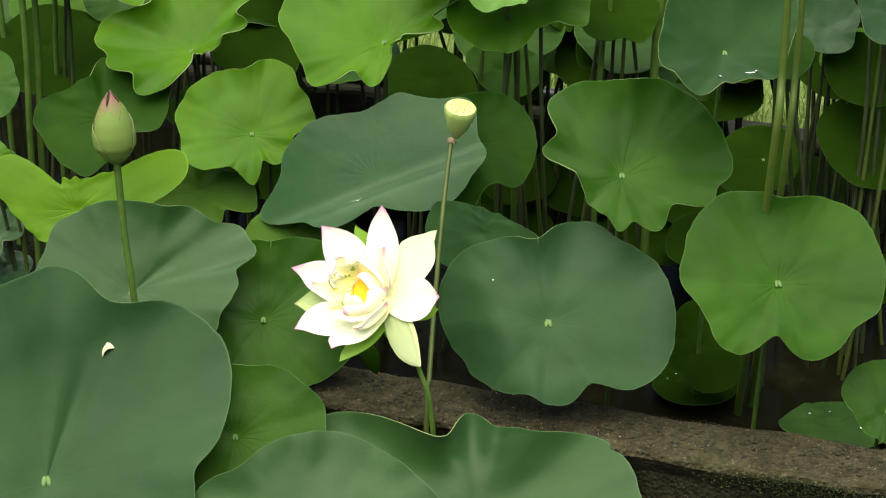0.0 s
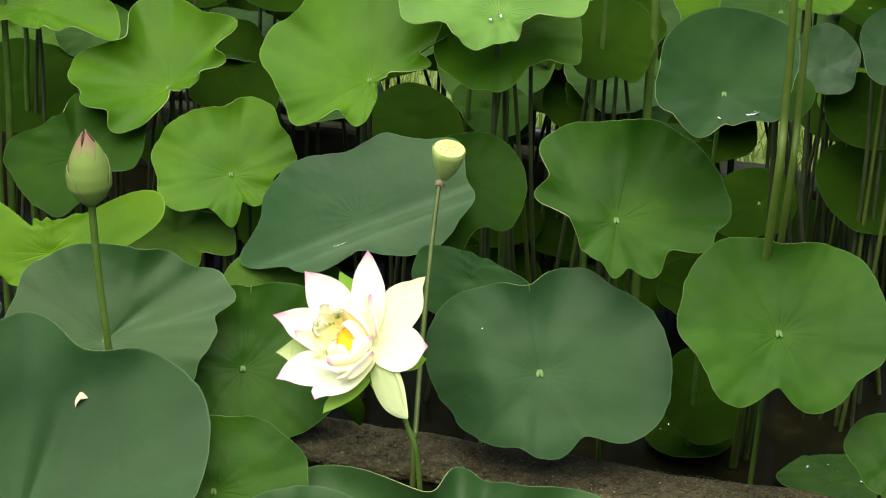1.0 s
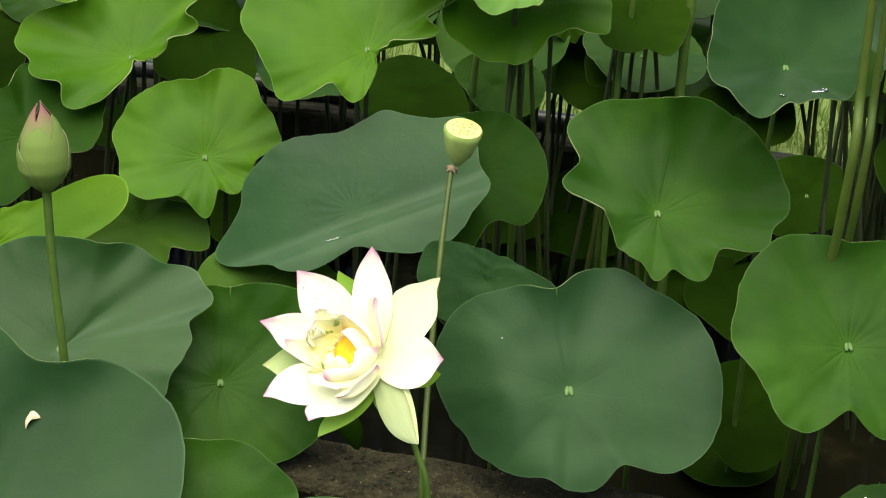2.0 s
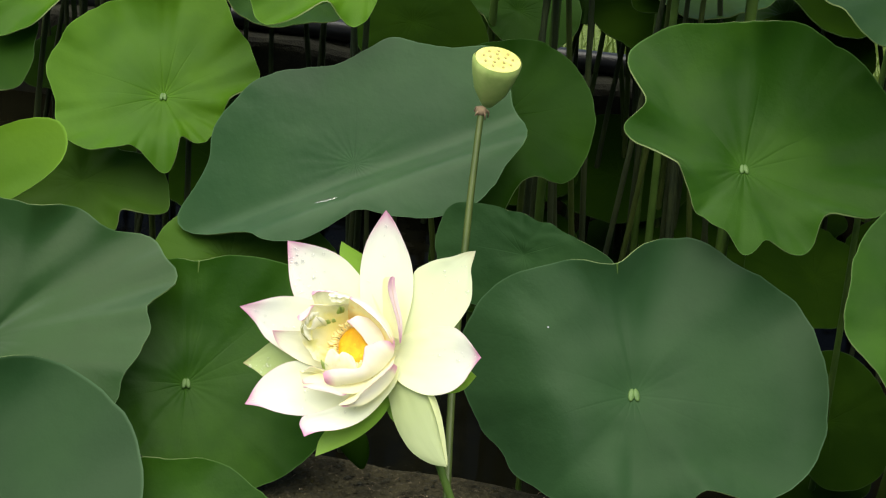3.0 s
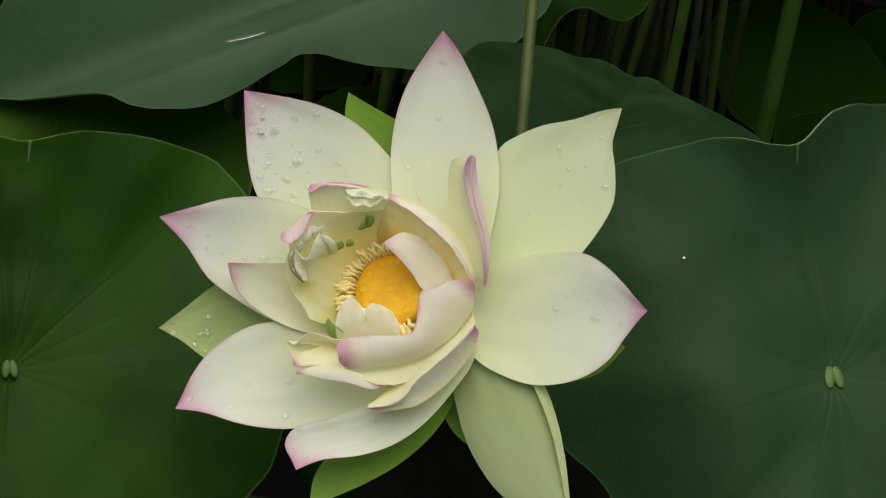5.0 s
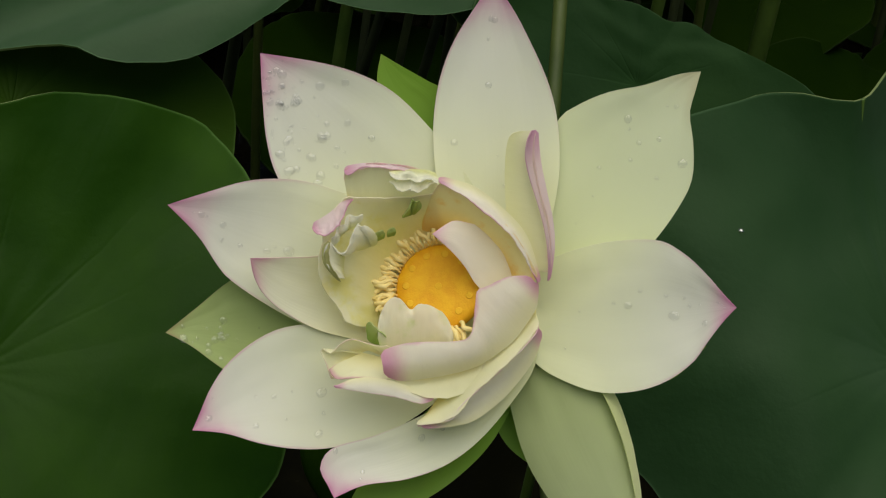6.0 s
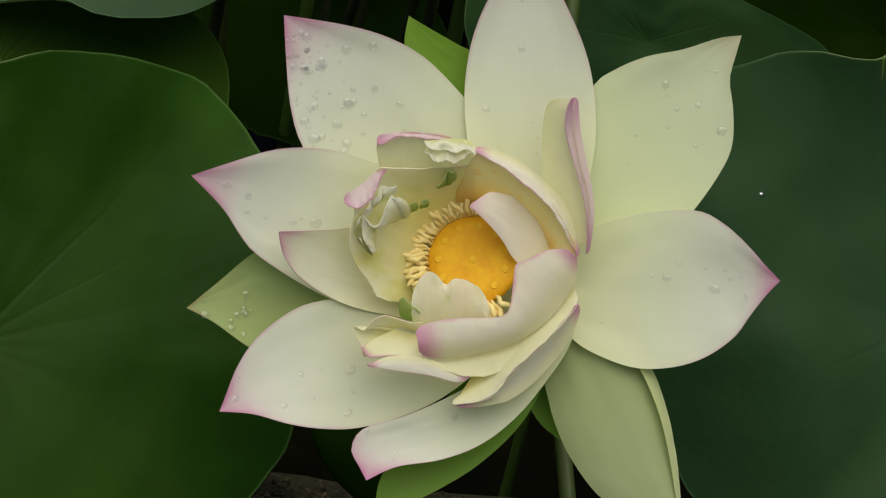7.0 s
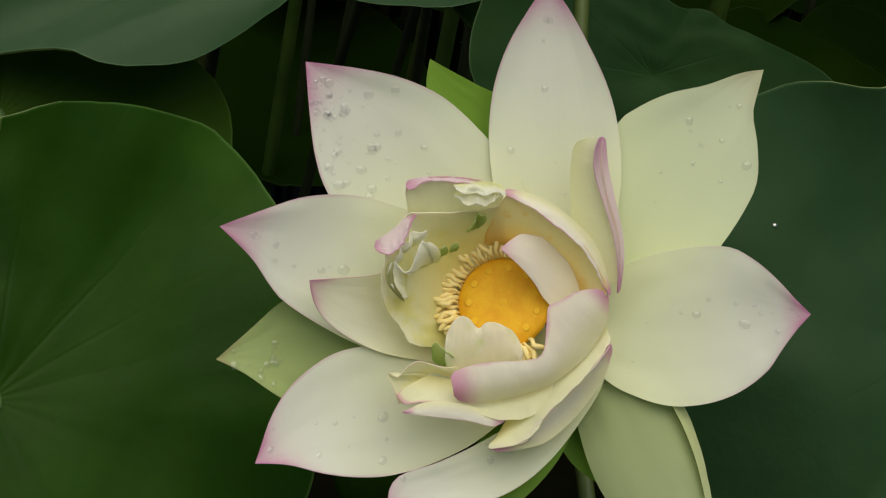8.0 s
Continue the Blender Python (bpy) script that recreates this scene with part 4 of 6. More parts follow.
lotus_leaf("wax", (-0.688, 0.437, 0.519), 55, 0, 0.0622, 0.06, [(3, 0.04, 1)],
           [-0.192, 0.124, 0.008, 0.064, 0.048, 0.072, 0.026, 0.011, 0.029, -0.015, 0.014, -0.015, -0.002, -0.014, -0.007, -0.009, -0.006, -0.001, -0.003, 0.001, -0.000, 0.002, -0.000, 0.000, -0.000, -0.001, -0.001, -0.000, -0.001, 0.000, -0.000, 0.000], hub=False)
lotus_leaf("wax", (-0.672, 0.456, 0.444), 70, 0, 0.0534, 0.05, [(3, 0.06, 1)],
           [-0.194, -0.065, 0.148, -0.011, 0.033, 0.035, -0.063, 0.002, 0.005, -0.003, 0.014, 0.005, -0.010, -0.005, -0.002, 0.000, 0.003, 0.001, 0.001, -0.003, -0.001, 0.001, -0.001, -0.000, 0.001, -0.001, 0.001, 0.001, -0.000, -0.000, -0.000, 0.000], hub=False)
lotus_leaf("lime", (0.693, 0.944, 0.874), 60, 0, 0.1022, 0.1, [(3, 0.05, 1)],
           [0.091, 0.065, 0.219, 0.071, 0.046, -0.019, -0.009, 0.007, 0.010, -0.033, -0.025, -0.022, -0.000, 0.012, 0.005, -0.008, -0.010, 0.004, 0.010, 0.004, -0.000, -0.010, -0.006, 0.005, 0.005, -0.001, -0.006, -0.004, -0.001, 0.006, 0.003, -0.003])
lotus_leaf("mid", (0.232, 0.728, 0.729), 52, 0, 0.0652, 0.06, [(3, 0.05, 1)],
           [0.156, 0.034, 0.072, -0.107, 0.019, 0.028, -0.001, -0.016, 0.012, 0.030, -0.013, 0.001, -0.004, 0.003, -0.010, 0.001, -0.005, -0.003, 0.001, -0.004, 0.001, -0.002, 0.003, -0.002, 0.002, 0.000, 0.001, 0.001, -0.000, 0.001, -0.000, 0.001], hub=False)
lotus_leaf("dark", (0.468, 0.742, 0.758), 56, 0, 0.0707, 0.06, [(3, 0.05, 1)],
           [-0.174, 0.242, 0.188, 0.058, 0.008, 0.030, -0.014, 0.018, -0.005, -0.041, -0.004, 0.013, 0.002, -0.007, -0.011, 0.003, 0.008, 0.003, -0.005, -0.004, 0.003, 0.006, -0.000, -0.004, -0.002, 0.003, 0.003, -0.001, -0.003, 0.000, 0.002, 0.001], hub=False)
lotus_leaf("dark", (0.362, 0.873, 0.797), 54, 0, 0.0888, 0.06, [(3, 0.05, 1)],
           [0.683, 0.164, 0.443, 0.134, 0.206, 0.145, 0.023, 0.143, -0.067, 0.103, -0.072, 0.030, -0.032, -0.049, 0.009, -0.095, 0.028, -0.089, 0.026, -0.041, 0.012, 0.014, -0.004, 0.044, -0.020, 0.037, -0.030, 0.008, -0.031, -0.017, -0.019, -0.023], hub=False)

# small leaves between the stalks at the back, coloured lit or shaded by kind
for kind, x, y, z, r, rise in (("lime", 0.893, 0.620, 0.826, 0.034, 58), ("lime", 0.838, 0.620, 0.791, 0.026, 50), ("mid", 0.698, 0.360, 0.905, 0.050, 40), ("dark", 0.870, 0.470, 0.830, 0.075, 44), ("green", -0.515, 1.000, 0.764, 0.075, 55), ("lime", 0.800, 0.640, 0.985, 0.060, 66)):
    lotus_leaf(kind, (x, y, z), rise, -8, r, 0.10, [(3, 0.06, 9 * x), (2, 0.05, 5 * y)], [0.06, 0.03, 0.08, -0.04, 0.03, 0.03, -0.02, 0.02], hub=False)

for x, y, r in ((0.70, 1.04, 0.095), (0.87, 0.92, 0.085), (0.43, 0.94, 0.075)):
    lotus_leaf("dark", (x, y, 0.285), 87, 0, r, 0.02, [(3, 0.02, 1)], [0.05, 0.02, -0.03, 0.04, 0.02, -0.02, 0.015, 0.01], hub=False, label="small dark lotus leaf floating on the water with rain beads")

STEM_A = (0.0883, -0.0450, 0.5120)
STEM_B = (0.1129, -0.0500, 0.3712)
BUD_BASE = (-0.4048, 0.1105, 0.8082)
BUD_TIP = (-0.4096, 0.1105, 0.9339)
BUD_FOOT = (-0.3885, 0.1005, 0.5661)
POD_TOP_AT = (0.1540, 0.2650, 0.8430)
POD_NECK = (0.1385, 0.2560, 0.7860)
POD_STEM_LINE = ((0.1259, 0.1970, 0.690), (0.1113, 0.1090, 0.540), (0.1040, 0.0300, 0.455), (0.1000, -0.0230, 0.400))
FURL_TOP = (-0.0073, 0.1005, 0.4911)
FURL_TIP = (0.0146, 0.0746, 0.4380)
HUSK_AT = (-0.4180, -0.0232, 0.5326)
BEADS = (((0.2087, 0.0969, 0.6039), 0.0020), ((0.2221, 0.4383, 1.0019), 0.0050), ((0.2392, 0.4470, 1.0058), 0.0040))
FLOATING = ((0.601, 0.364, 0.285, 0.099, 26), (0.816, 0.180, 0.285, 0.088, 10), (0.70, 1.04, 0.285, 0.095, 12), (0.87, 0.92, 0.285, 0.085, 12), (0.43, 0.94, 0.285, 0.075, 8))


# ---------------------------------------------------------------- the flower
FLOWER = pose(0, 0, 0.65, 61.04, -9.84, -19.36)
UNIT, REACH = 0.0002553, 4033.0
flower = thing("lotus_flower", FLOWER, "open white lotus flower with pink petal tips and orange heart", "lotus flower")


def spot(x, y, z):
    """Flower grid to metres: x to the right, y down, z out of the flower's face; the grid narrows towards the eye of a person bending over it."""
    k = 1 - z / REACH
    return np.array((((x - 784) * k - 5) * UNIT, -((y - 441) * k - 4) * UNIT, z * UNIT))


SHEETS = {}


def smooth_line(points, count):
    """Evenly spaced points of a smooth line through the given ones."""
    pts = [np.array(p, float) for p in points]
    n, fine = len(pts) - 1, []
    for k in range(n * 24 + 1):
        x = k / 24
        i = min(int(x), n - 1)
        t = x - i
        p0, p1, p2, p3 = pts[max(i - 1, 0)], pts[i], pts[i + 1], pts[min(i + 2, n)]
        fine.append(0.5 * (2 * p1 + (p2 - p0) * t + (2 * p0 - 5 * p1 + 4 * p2 - p3) * t * t + (3 * p1 - p0 - 3 * p2 + p3) * t ** 3))
    fine = np.array(fine)
    way = np.concatenate([[0], np.cumsum(np.linalg.norm(np.diff(fine, axis=0), axis=1))])
    at = np.linspace(0, way[-1], count)
    return np.stack([np.interp(at, way, fine[:, k]) for k in range(fine.shape[1])], -1)


def petal(one, other, base, tip, bow=-24, cup=12, mat=None, label="", name="petal", key="", wave=3.0, lift=0.0):
    """A broad petal between its two edges, both running from the base to the tip. base, tip: how far out they stand; bow: swell of the long axis; cup: rise of the edges; lift: rise of one edge over the other."""
    nu, nv = 34, 19
    a, b = smooth_line(one, nu), smooth_line(other, nu)
    off = Vector((one[0][0] * 0.013, one[-1][1] * 0.021, base * 0.1))
    g = np.zeros((nu, nv, 3))
    for i in range(nu):
        u = i / (nu - 1)
        full = min(1.0, np.linalg.norm(a[i] - b[i]) / 160.0)
        for j in range(nv):
            q = 2 * j / (nv - 1) - 1
            x, y = a[i] + (b[i] - a[i]) * j / (nv - 1)
            k = noise.noise(off + Vector((u * 3.2, q * 1.6, 0))) + 0.5 * noise.noise(off + Vector((u * 9, q * 3.0, 4)))
            z = base + (tip - base) * u ** 1.15 + bow * 4 * u * (1 - u) + full * (cup * q * q + lift * q + wave * k * (0.5 + abs(q)) + 0.35 * math.cos(q * 16 + k))
            z -= full * 2.5 * math.exp(-((q / 0.09) ** 2)) * (1 - u)
            g[i, j] = spot(x, y, z)
    if key:
        SHEETS[key] = g
    m = mat or PETAL
    return part(name, solid_sheet(name, g, 0.0003, [m, m]), flower, label)


def inner_petal(foot, rim, bulge=0.0, rag=0.0, mat=None, label="", name="petal", taper=0.16, curl=0.0, key=""):
    """A petal spanned between its foot line and its free rim. bulge: swell off the flat; rag: crinkling of the rim; curl: how far the rim bends over."""
    nu, nv = 44, 16
    a, b = smooth_line(foot, nu), smooth_line(rim, nu)
    off = Vector((foot[0][0] * 0.37, rim[-1][1] * 0.21, 4.0))
    pace = float(np.linalg.norm(np.diff(b, axis=0), axis=1).sum()) / nu
    g = np.zeros((nu, nv, 3))
    for i in range(nu):
        across = b[i] - a[i]
        along = b[min(i + 1, nu - 1)] - b[max(i - 1, 0)]
        nr = np.cross(along, across)
        nr /= np.linalg.norm(nr) + 1e-9
        w = i / (nu - 1)
        end = min(1.0, (min(w, 1 - w) + 0.012) / taper) ** 0.6
        for j in range(nv):
            v = 0.55 + (j / (nv - 1) - 0.55) * end
            k = noise.noise(off + Vector((i * pace / 36, v * 1.5, 0))) + 0.55 * noise.noise(off + Vector((i * pace / 15, v * 2.5, 5))) + 0.3 * noise.noise(off + Vector((i * pace / 7, v * 5.0, 9)))
            x, y, z = a[i] + across * v * (1 + rag * 0.30 * k * v) + nr * (bulge * math.sin(math.pi * (0.15 + 0.75 * v)) + (rag * 16 + 0.8) * k * v + curl * max(0.0, v - 0.55) ** 2 * 5)
            g[i, j] = spot(x, y, z)
    if key:
        SHEETS[key] = g
    m = mat or PETAL_CUP
    return part(name, solid_sheet(name, g, 0.0004, [m, m]), flower, label)


# green-tinged outer petals
petal([(800, 430), (730, 290), (680, 195), (666, 140), (673, 93)], [(880, 420), (842, 260), (800, 170), (752, 139), (708, 114), (673, 93)], -110, -92, -10, 8, PETAL_LIME, "bright green outer petal behind the white ones")
petal([(720, 500), (560, 468), (470, 468), (405, 497), (348, 543), (292, 588)], [(720, 650), (560, 700), (460, 690), (392, 651), (338, 612), (292, 588)], -80, -28, -14, 8, PETAL_OUT, "greenish outer petal with brown tip", key="green")
petal([(850, 640), (760, 720), (680, 800), (622, 880), (612, 950)], [(925, 680), (870, 780), (800, 850), (720, 900), (612, 950)], -95, -40, -14, 8, PETAL_LIME, "bright green outer petal hanging below")
petal([(930, 550), (1060, 540), (1170, 560), (1248, 612)], [(930, 640), (1060, 680), (1180, 672), (1248, 612)], -115, -84, -8, 6, PETAL_LIME, "bright green outer petal behind the white ones")
petal([(870, 640), (868, 720), (900, 790), (985, 850)], [(930, 640), (952, 720), (970, 790), (985, 850)], -110, -120, -8, 6, PETAL_LIME, "bright green outer petal hanging below")
# large white petals
petal([(800, 545), (680, 500), (560, 415), (493, 318), (471, 250), (463, 170), (459, 92)], [(890, 470), (850, 350), (805, 282), (763, 228), (700, 165), (635, 129), (560, 108), (459, 92)], -58, -46, -22, 10, key="upper_left")
petal([(905, 480), (955, 300), (986, 213), (1025, 183), (1078, 161), (1140, 149), (1200, 130), (1240, 125)], [(950, 590), (1080, 510), (1159, 423), (1206, 356), (1225, 310), (1226, 250), (1220, 200), (1230, 160), (1240, 125)], -55, -57, -20, 8, PETAL_TINGED, "white petal with a green-tinged brownish tip", key="upper_right")
petal([(845, 520), (785, 380), (770, 300), (766, 220), (777, 140), (802, 72), (838, 14), (872, -34)], [(945, 520), (984, 345), (990, 270), (984, 200), (968, 140), (938, 72), (905, 10), (872, -34)], -45, -38, -26, 12, key="top")
petal([(905, 490), (985, 452), (1070, 428), (1160, 424), (1207, 446), (1247, 482), (1280, 520), (1303, 544)], [(905, 590), (952, 646), (1000, 674), (1058, 693), (1120, 692), (1176, 675), (1225, 641), (1252, 604), (1280, 568), (1303, 544)], -42, 12, -26, 12, key="right")
petal([(870, 610), (898, 700), (920, 785), (950, 850), (1000, 915), (1070, 955), (1138, 966)], [(985, 600), (1062, 690), (1098, 770), (1118, 850), (1130, 910), (1138, 966)], -62, -88, 16, -14, PETAL_PALE, "pale green-white petal drooping below the flower")
inner_petal([(1020, 640, -52), (1064, 692, -46), (1098, 770, -50), (1118, 850, -62), (1136, 960, -86)], [(1040, 640, -70), (1086, 694, -70), (1112, 762, -74), (1130, 850, -80), (1142, 962, -92)], 0, 0, PETAL_EDGE, "turned-up green-white edge of the drooping petal", "petal_edge", 0.1)
petal([(890, 600), (820, 690), (740, 738), (660, 772), (588, 794), (567, 828), (580, 858), (592, 882)], [(958, 585), (945, 650), (908, 708), (852, 775), (790, 822), (720, 848), (645, 859), (592, 882)], -24, 56, -12, 10, key="low", lift=-8)
petal([(850, 540), (700, 560), (600, 568), (541, 573), (488, 584), (440, 611), (400, 647), (372, 690), (352, 738), (341, 763)], [(870, 650), (780, 705), (720, 746), (650, 776), (580, 793), (520, 794), (460, 785), (400, 768), (341, 763)], -50, 92, -34, 10, key="lower_left")
petal([(850, 460), (720, 380), (620, 345), (548, 322), (490, 316), (432, 321), (370, 339), (296, 363)], [(790, 610), (640, 610), (540, 575), (470, 538), (408, 496), (383, 468), (350, 418), (296, 363)], -50, 68, -32, 10, key="left")
petal([(770, 470), (680, 450), (610, 445), (550, 454), (500, 456), (443, 458)], [(770, 612), (700, 612), (640, 602), (570, 586), (515, 560), (475, 530), (452, 496), (443, 458)], -46, 74, -26, 12, PETAL_CREAM, key="inner_left")
# inner petals, cream with pink rims, incurved round the heart
inner_petal([(790, 424, -20), (745, 416, -18), (700, 408, -10), (650, 400, 5), (620, 372, 30)], [(775, 312, 74), (740, 298, 82), (700, 290, 86), (650, 289, 86), (606, 298, 80)], 6, 0.12, PETAL_RIMMED, taper=0.04)
inner_petal([(772, 306, 78), (730, 298, 84), (690, 290, 87), (645, 288, 87), (606, 295, 80)], [(768, 312, 86), (728, 304, 92), (690, 298, 94), (645, 297, 96), (612, 313, 92)], 4, 0.28, PETAL_PINK, "pink rolled rim of an inner petal", "petal_edge", 0.05)
inner_petal([(910, 510, -5), (886, 450, -5), (850, 426, -14), (800, 414, -16), (742, 412, -16)], [(958, 492, 45), (922, 425, 70), (884, 382, 82), (832, 345, 88), (776, 316, 86)], 12, 0.08, PETAL_GOLD, taper=0.04)
inner_petal([(962, 500, 42), (936, 420, 66), (896, 372, 82), (842, 330, 90), (776, 309, 88)], [(954, 496, 52), (912, 428, 82), (874, 388, 96), (826, 350, 102), (779, 322, 100)], 7, 0.22, PETAL_BLUSH, "pale pink rolled rim of an inner petal", "petal_edge", 0.04)
inner_petal([(800, 430, -6), (760, 424, -6), (724, 438, -6), (700, 464, -6), (692, 500, -6), (694, 545, -4), (704, 590, 0)], [(780, 338, 70), (735, 346, 76), (690, 349, 80), (640, 349, 84), (600, 358, 88), (572, 420, 80), (570, 500, 56), (618, 576, 22)], -12, 0.20, PETAL_WALL, taper=0.03, curl=6)
inner_petal([(622, 346, 88), (602, 358, 90), (580, 378, 90), (550, 396, 89)], [(620, 358, 98), (607, 380, 104), (593, 408, 108), (574, 418, 104), (556, 410, 97)], 7, 0.34, PETAL_PINK, "pink curled tip of an inner petal", "petal_edge", 0.08)
inner_petal([(778, 306, 86), (752, 300, 88), (720, 300, 88), (694, 312, 86)], [(774, 324, 98), (756, 328, 106), (742, 340, 102), (728, 332, 110), (716, 341, 104), (704, 336, 108), (690, 322, 100)], 8, 0.45, PETAL_LIP, "crumpled white inner petal", taper=0.06)
petal([(925, 400), (880, 396), (845, 398), (808, 391), (788, 399), (766, 415)], [(930, 500), (880, 530), (845, 506), (824, 474), (800, 446), (766, 415)], 4, 82, 14, -10, PETAL_IN, wave=3.0)
inner_petal([(812, 614, 46), (790, 612, 44), (765, 614, 44), (735, 616, 44), (700, 618, 44), (668, 614, 46)], [(806, 598, 52), (797, 572, 54), (784, 553, 56), (764, 543, 58), (742, 539, 60), (727, 546, 58), (714, 533, 62), (699, 527, 62), (684, 537, 60), (669, 564, 56)], 9, 0.22, PETAL_RUFFLE, "ruffled white inner petal with green streaks", taper=0.05)
inner_petal([(952, 492, 26), (948, 540, 32), (930, 572, 36), (905, 604, 42), (868, 632, 48), (838, 648, 52), (798, 660, 56), (756, 668, 60), (712, 673, 66), (679, 664, 74)], [(938, 484, 56), (900, 489, 66), (862, 506, 74), (844, 514, 77), (839, 545, 78), (832, 590, 80), (812, 602, 80), (745, 605, 82), (700, 612, 86), (672, 623, 88)], 13, 0.09, PETAL_BLUSH, taper=0.02)
inner_petal([(760, 660, 32), (720, 650, 34), (690, 640, 36), (660, 630, 38), (640, 625, 40)], [(700, 674, 62), (660, 671, 72), (620, 671, 80), (593, 672, 86), (582, 652, 86)], -4, 0.10, PETAL_RIMMED, taper=0.03)
inner_petal([(720, 650, 34), (690, 640, 36), (670, 628, 38), (650, 622, 40), (630, 640, 42), (615, 665, 60)], [(690, 612, 60), (672, 614, 66), (645, 609, 74), (622, 602, 78), (603, 611, 82), (586, 627, 84), (569, 620, 84), (578, 642, 86), (588, 672, 86)], -6, 0.12, PETAL_RIMMED, taper=0.02)
inner_petal([(770, 704, 52), (742, 694, 58), (702, 677, 66), (655, 669, 78), (622, 673, 86), (594, 686, 90)], [(764, 710, 56), (744, 715, 64), (700, 704, 72), (642, 695, 84), (610, 690, 90), (590, 686, 91)], -3, 0.06, PETAL_BLUSH, "pink turned-out lip of an inner petal", "petal_edge", 0.03)
inner_petal([(880, 620, 24), (850, 632, 26), (800, 645, 30), (750, 655, 34), (700, 660, 38)], [(858, 648, 46), (840, 684, 56), (803, 703, 60), (752, 706, 64), (700, 682, 66)], -5, 0.15, PETAL_HALF, "cream inner petal", taper=0.03)
inner_petal([(950, 545, -5), (890, 600, 0), (840, 640, 4), (790, 690, 10), (748, 748, 48)], [(958, 580, 43), (900, 644, 63), (850, 690, 71), (800, 742, 75), (738, 757, 64)], -8, 0.11, PETAL_HALF, taper=0.02)
inner_petal([(964, 590, 12), (946, 640, 18), (912, 686, 28), (880, 718, 38), (840, 746, 50), (800, 758, 58), (752, 762, 62)], [(957, 579, 44), (938, 606, 54), (899, 646, 64), (850, 689, 72), (816, 721, 76), (800, 744, 76), (738, 757, 65)], -8, 0.10, PETAL_BLUSH, taper=0.02)
inner_petal([(905, 470, 5), (895, 380, 22), (892, 300, 34), (898, 248, 48), (912, 232, 54)], [(976, 486, 24), (972, 400, 46), (953, 328, 58), (945, 266, 64), (949, 231, 66)], -8, 0.03, PETAL_CREAM_IN, taper=0.03)
inner_petal([(976, 498, 24), (984, 440, 34), (981, 390, 40), (970, 338, 48), (959, 282, 56), (955, 230, 66)], [(973, 498, 27), (970, 440, 44), (962, 392, 54), (947, 343, 62), (933, 292, 70), (933, 258, 76), (941, 233, 74)], 7, 0.04, PETAL_FOLD, taper=0.03, name="petal_edge", label="folded pink edge of an upright petal")

# crumpled and greenish shreds at the back of the cup
inner_petal([(628, 400, 58), (612, 408, 62), (598, 420, 66), (590, 436, 66)], [(640, 376, 82), (630, 384, 92), (618, 380, 90), (612, 396, 98), (600, 402, 92), (594, 416, 98), (584, 424, 90)], 6, 0.45, PETAL_LIP, "crumpled white inner petal", taper=0.05)
inner_petal([(690, 306, 82), (712, 304, 84), (742, 306, 84), (770, 314, 82)], [(688, 316, 98), (704, 322, 106), (722, 318, 102), (740, 326, 108), (760, 322, 104), (774, 330, 98)], 6, 0.5, PETAL_LIP, "crumpled white inner petal", taper=0.06)
inner_petal([(668, 430, 36), (640, 440, 44), (612, 446, 52), (606, 470, 50), (606, 500, 42)], [(650, 396, 74), (640, 400, 86), (634, 394, 82), (624, 412, 94), (612, 440, 84), (600, 444, 90), (585, 428, 88), (574, 440, 92), (572, 462, 86), (582, 478, 84), (600, 498, 68)], 8, 0.30, PETAL_CRUMPLE, "crumpled white inner petal with green-tinged edge", taper=0.05)
inner_petal([(577, 426, 90), (570, 444, 90), (572, 466, 86), (586, 486, 78), (602, 502, 66)], [(586, 430, 94), (580, 448, 96), (582, 466, 92), (592, 484, 84), (604, 500, 68)], 2, 0.2, PETAL_STALE, "brown-green withered rim of an inner petal", "petal_edge", 0.1)
inner_petal([(738, 376, 40), (726, 380, 40), (712, 384, 40)], [(746, 350, 72), (737, 356, 78), (728, 352, 74), (718, 372, 76), (712, 376, 70)], 4, 0.4, PETAL_SHRED, "green-flecked shred of an inner petal")
inner_petal([(682, 420, 30), (672, 424, 30), (664, 428, 30)], [(680, 406, 52), (670, 408, 54), (660, 414, 52)], 2, 0.3, PETAL_SHRED, "green-flecked shred of an inner petal")
inner_petal([(700, 416, 22), (692, 417, 22), (684, 420, 22)], [(700, 402, 40), (692, 404, 42), (684, 408, 40)], 2, 0.3, PETAL_SHRED, "green-flecked shred of an inner petal")
inner_petal([(646, 596, 34), (658, 608, 34), (682, 612, 34)], [(648, 566, 62), (662, 578, 66), (684, 600, 64)], 3, 0.3, PETAL_SHRED, "green-flecked shred of an inner petal")

# orange receptacle and its ring of stamens
RC = spot(776, 506, 8)


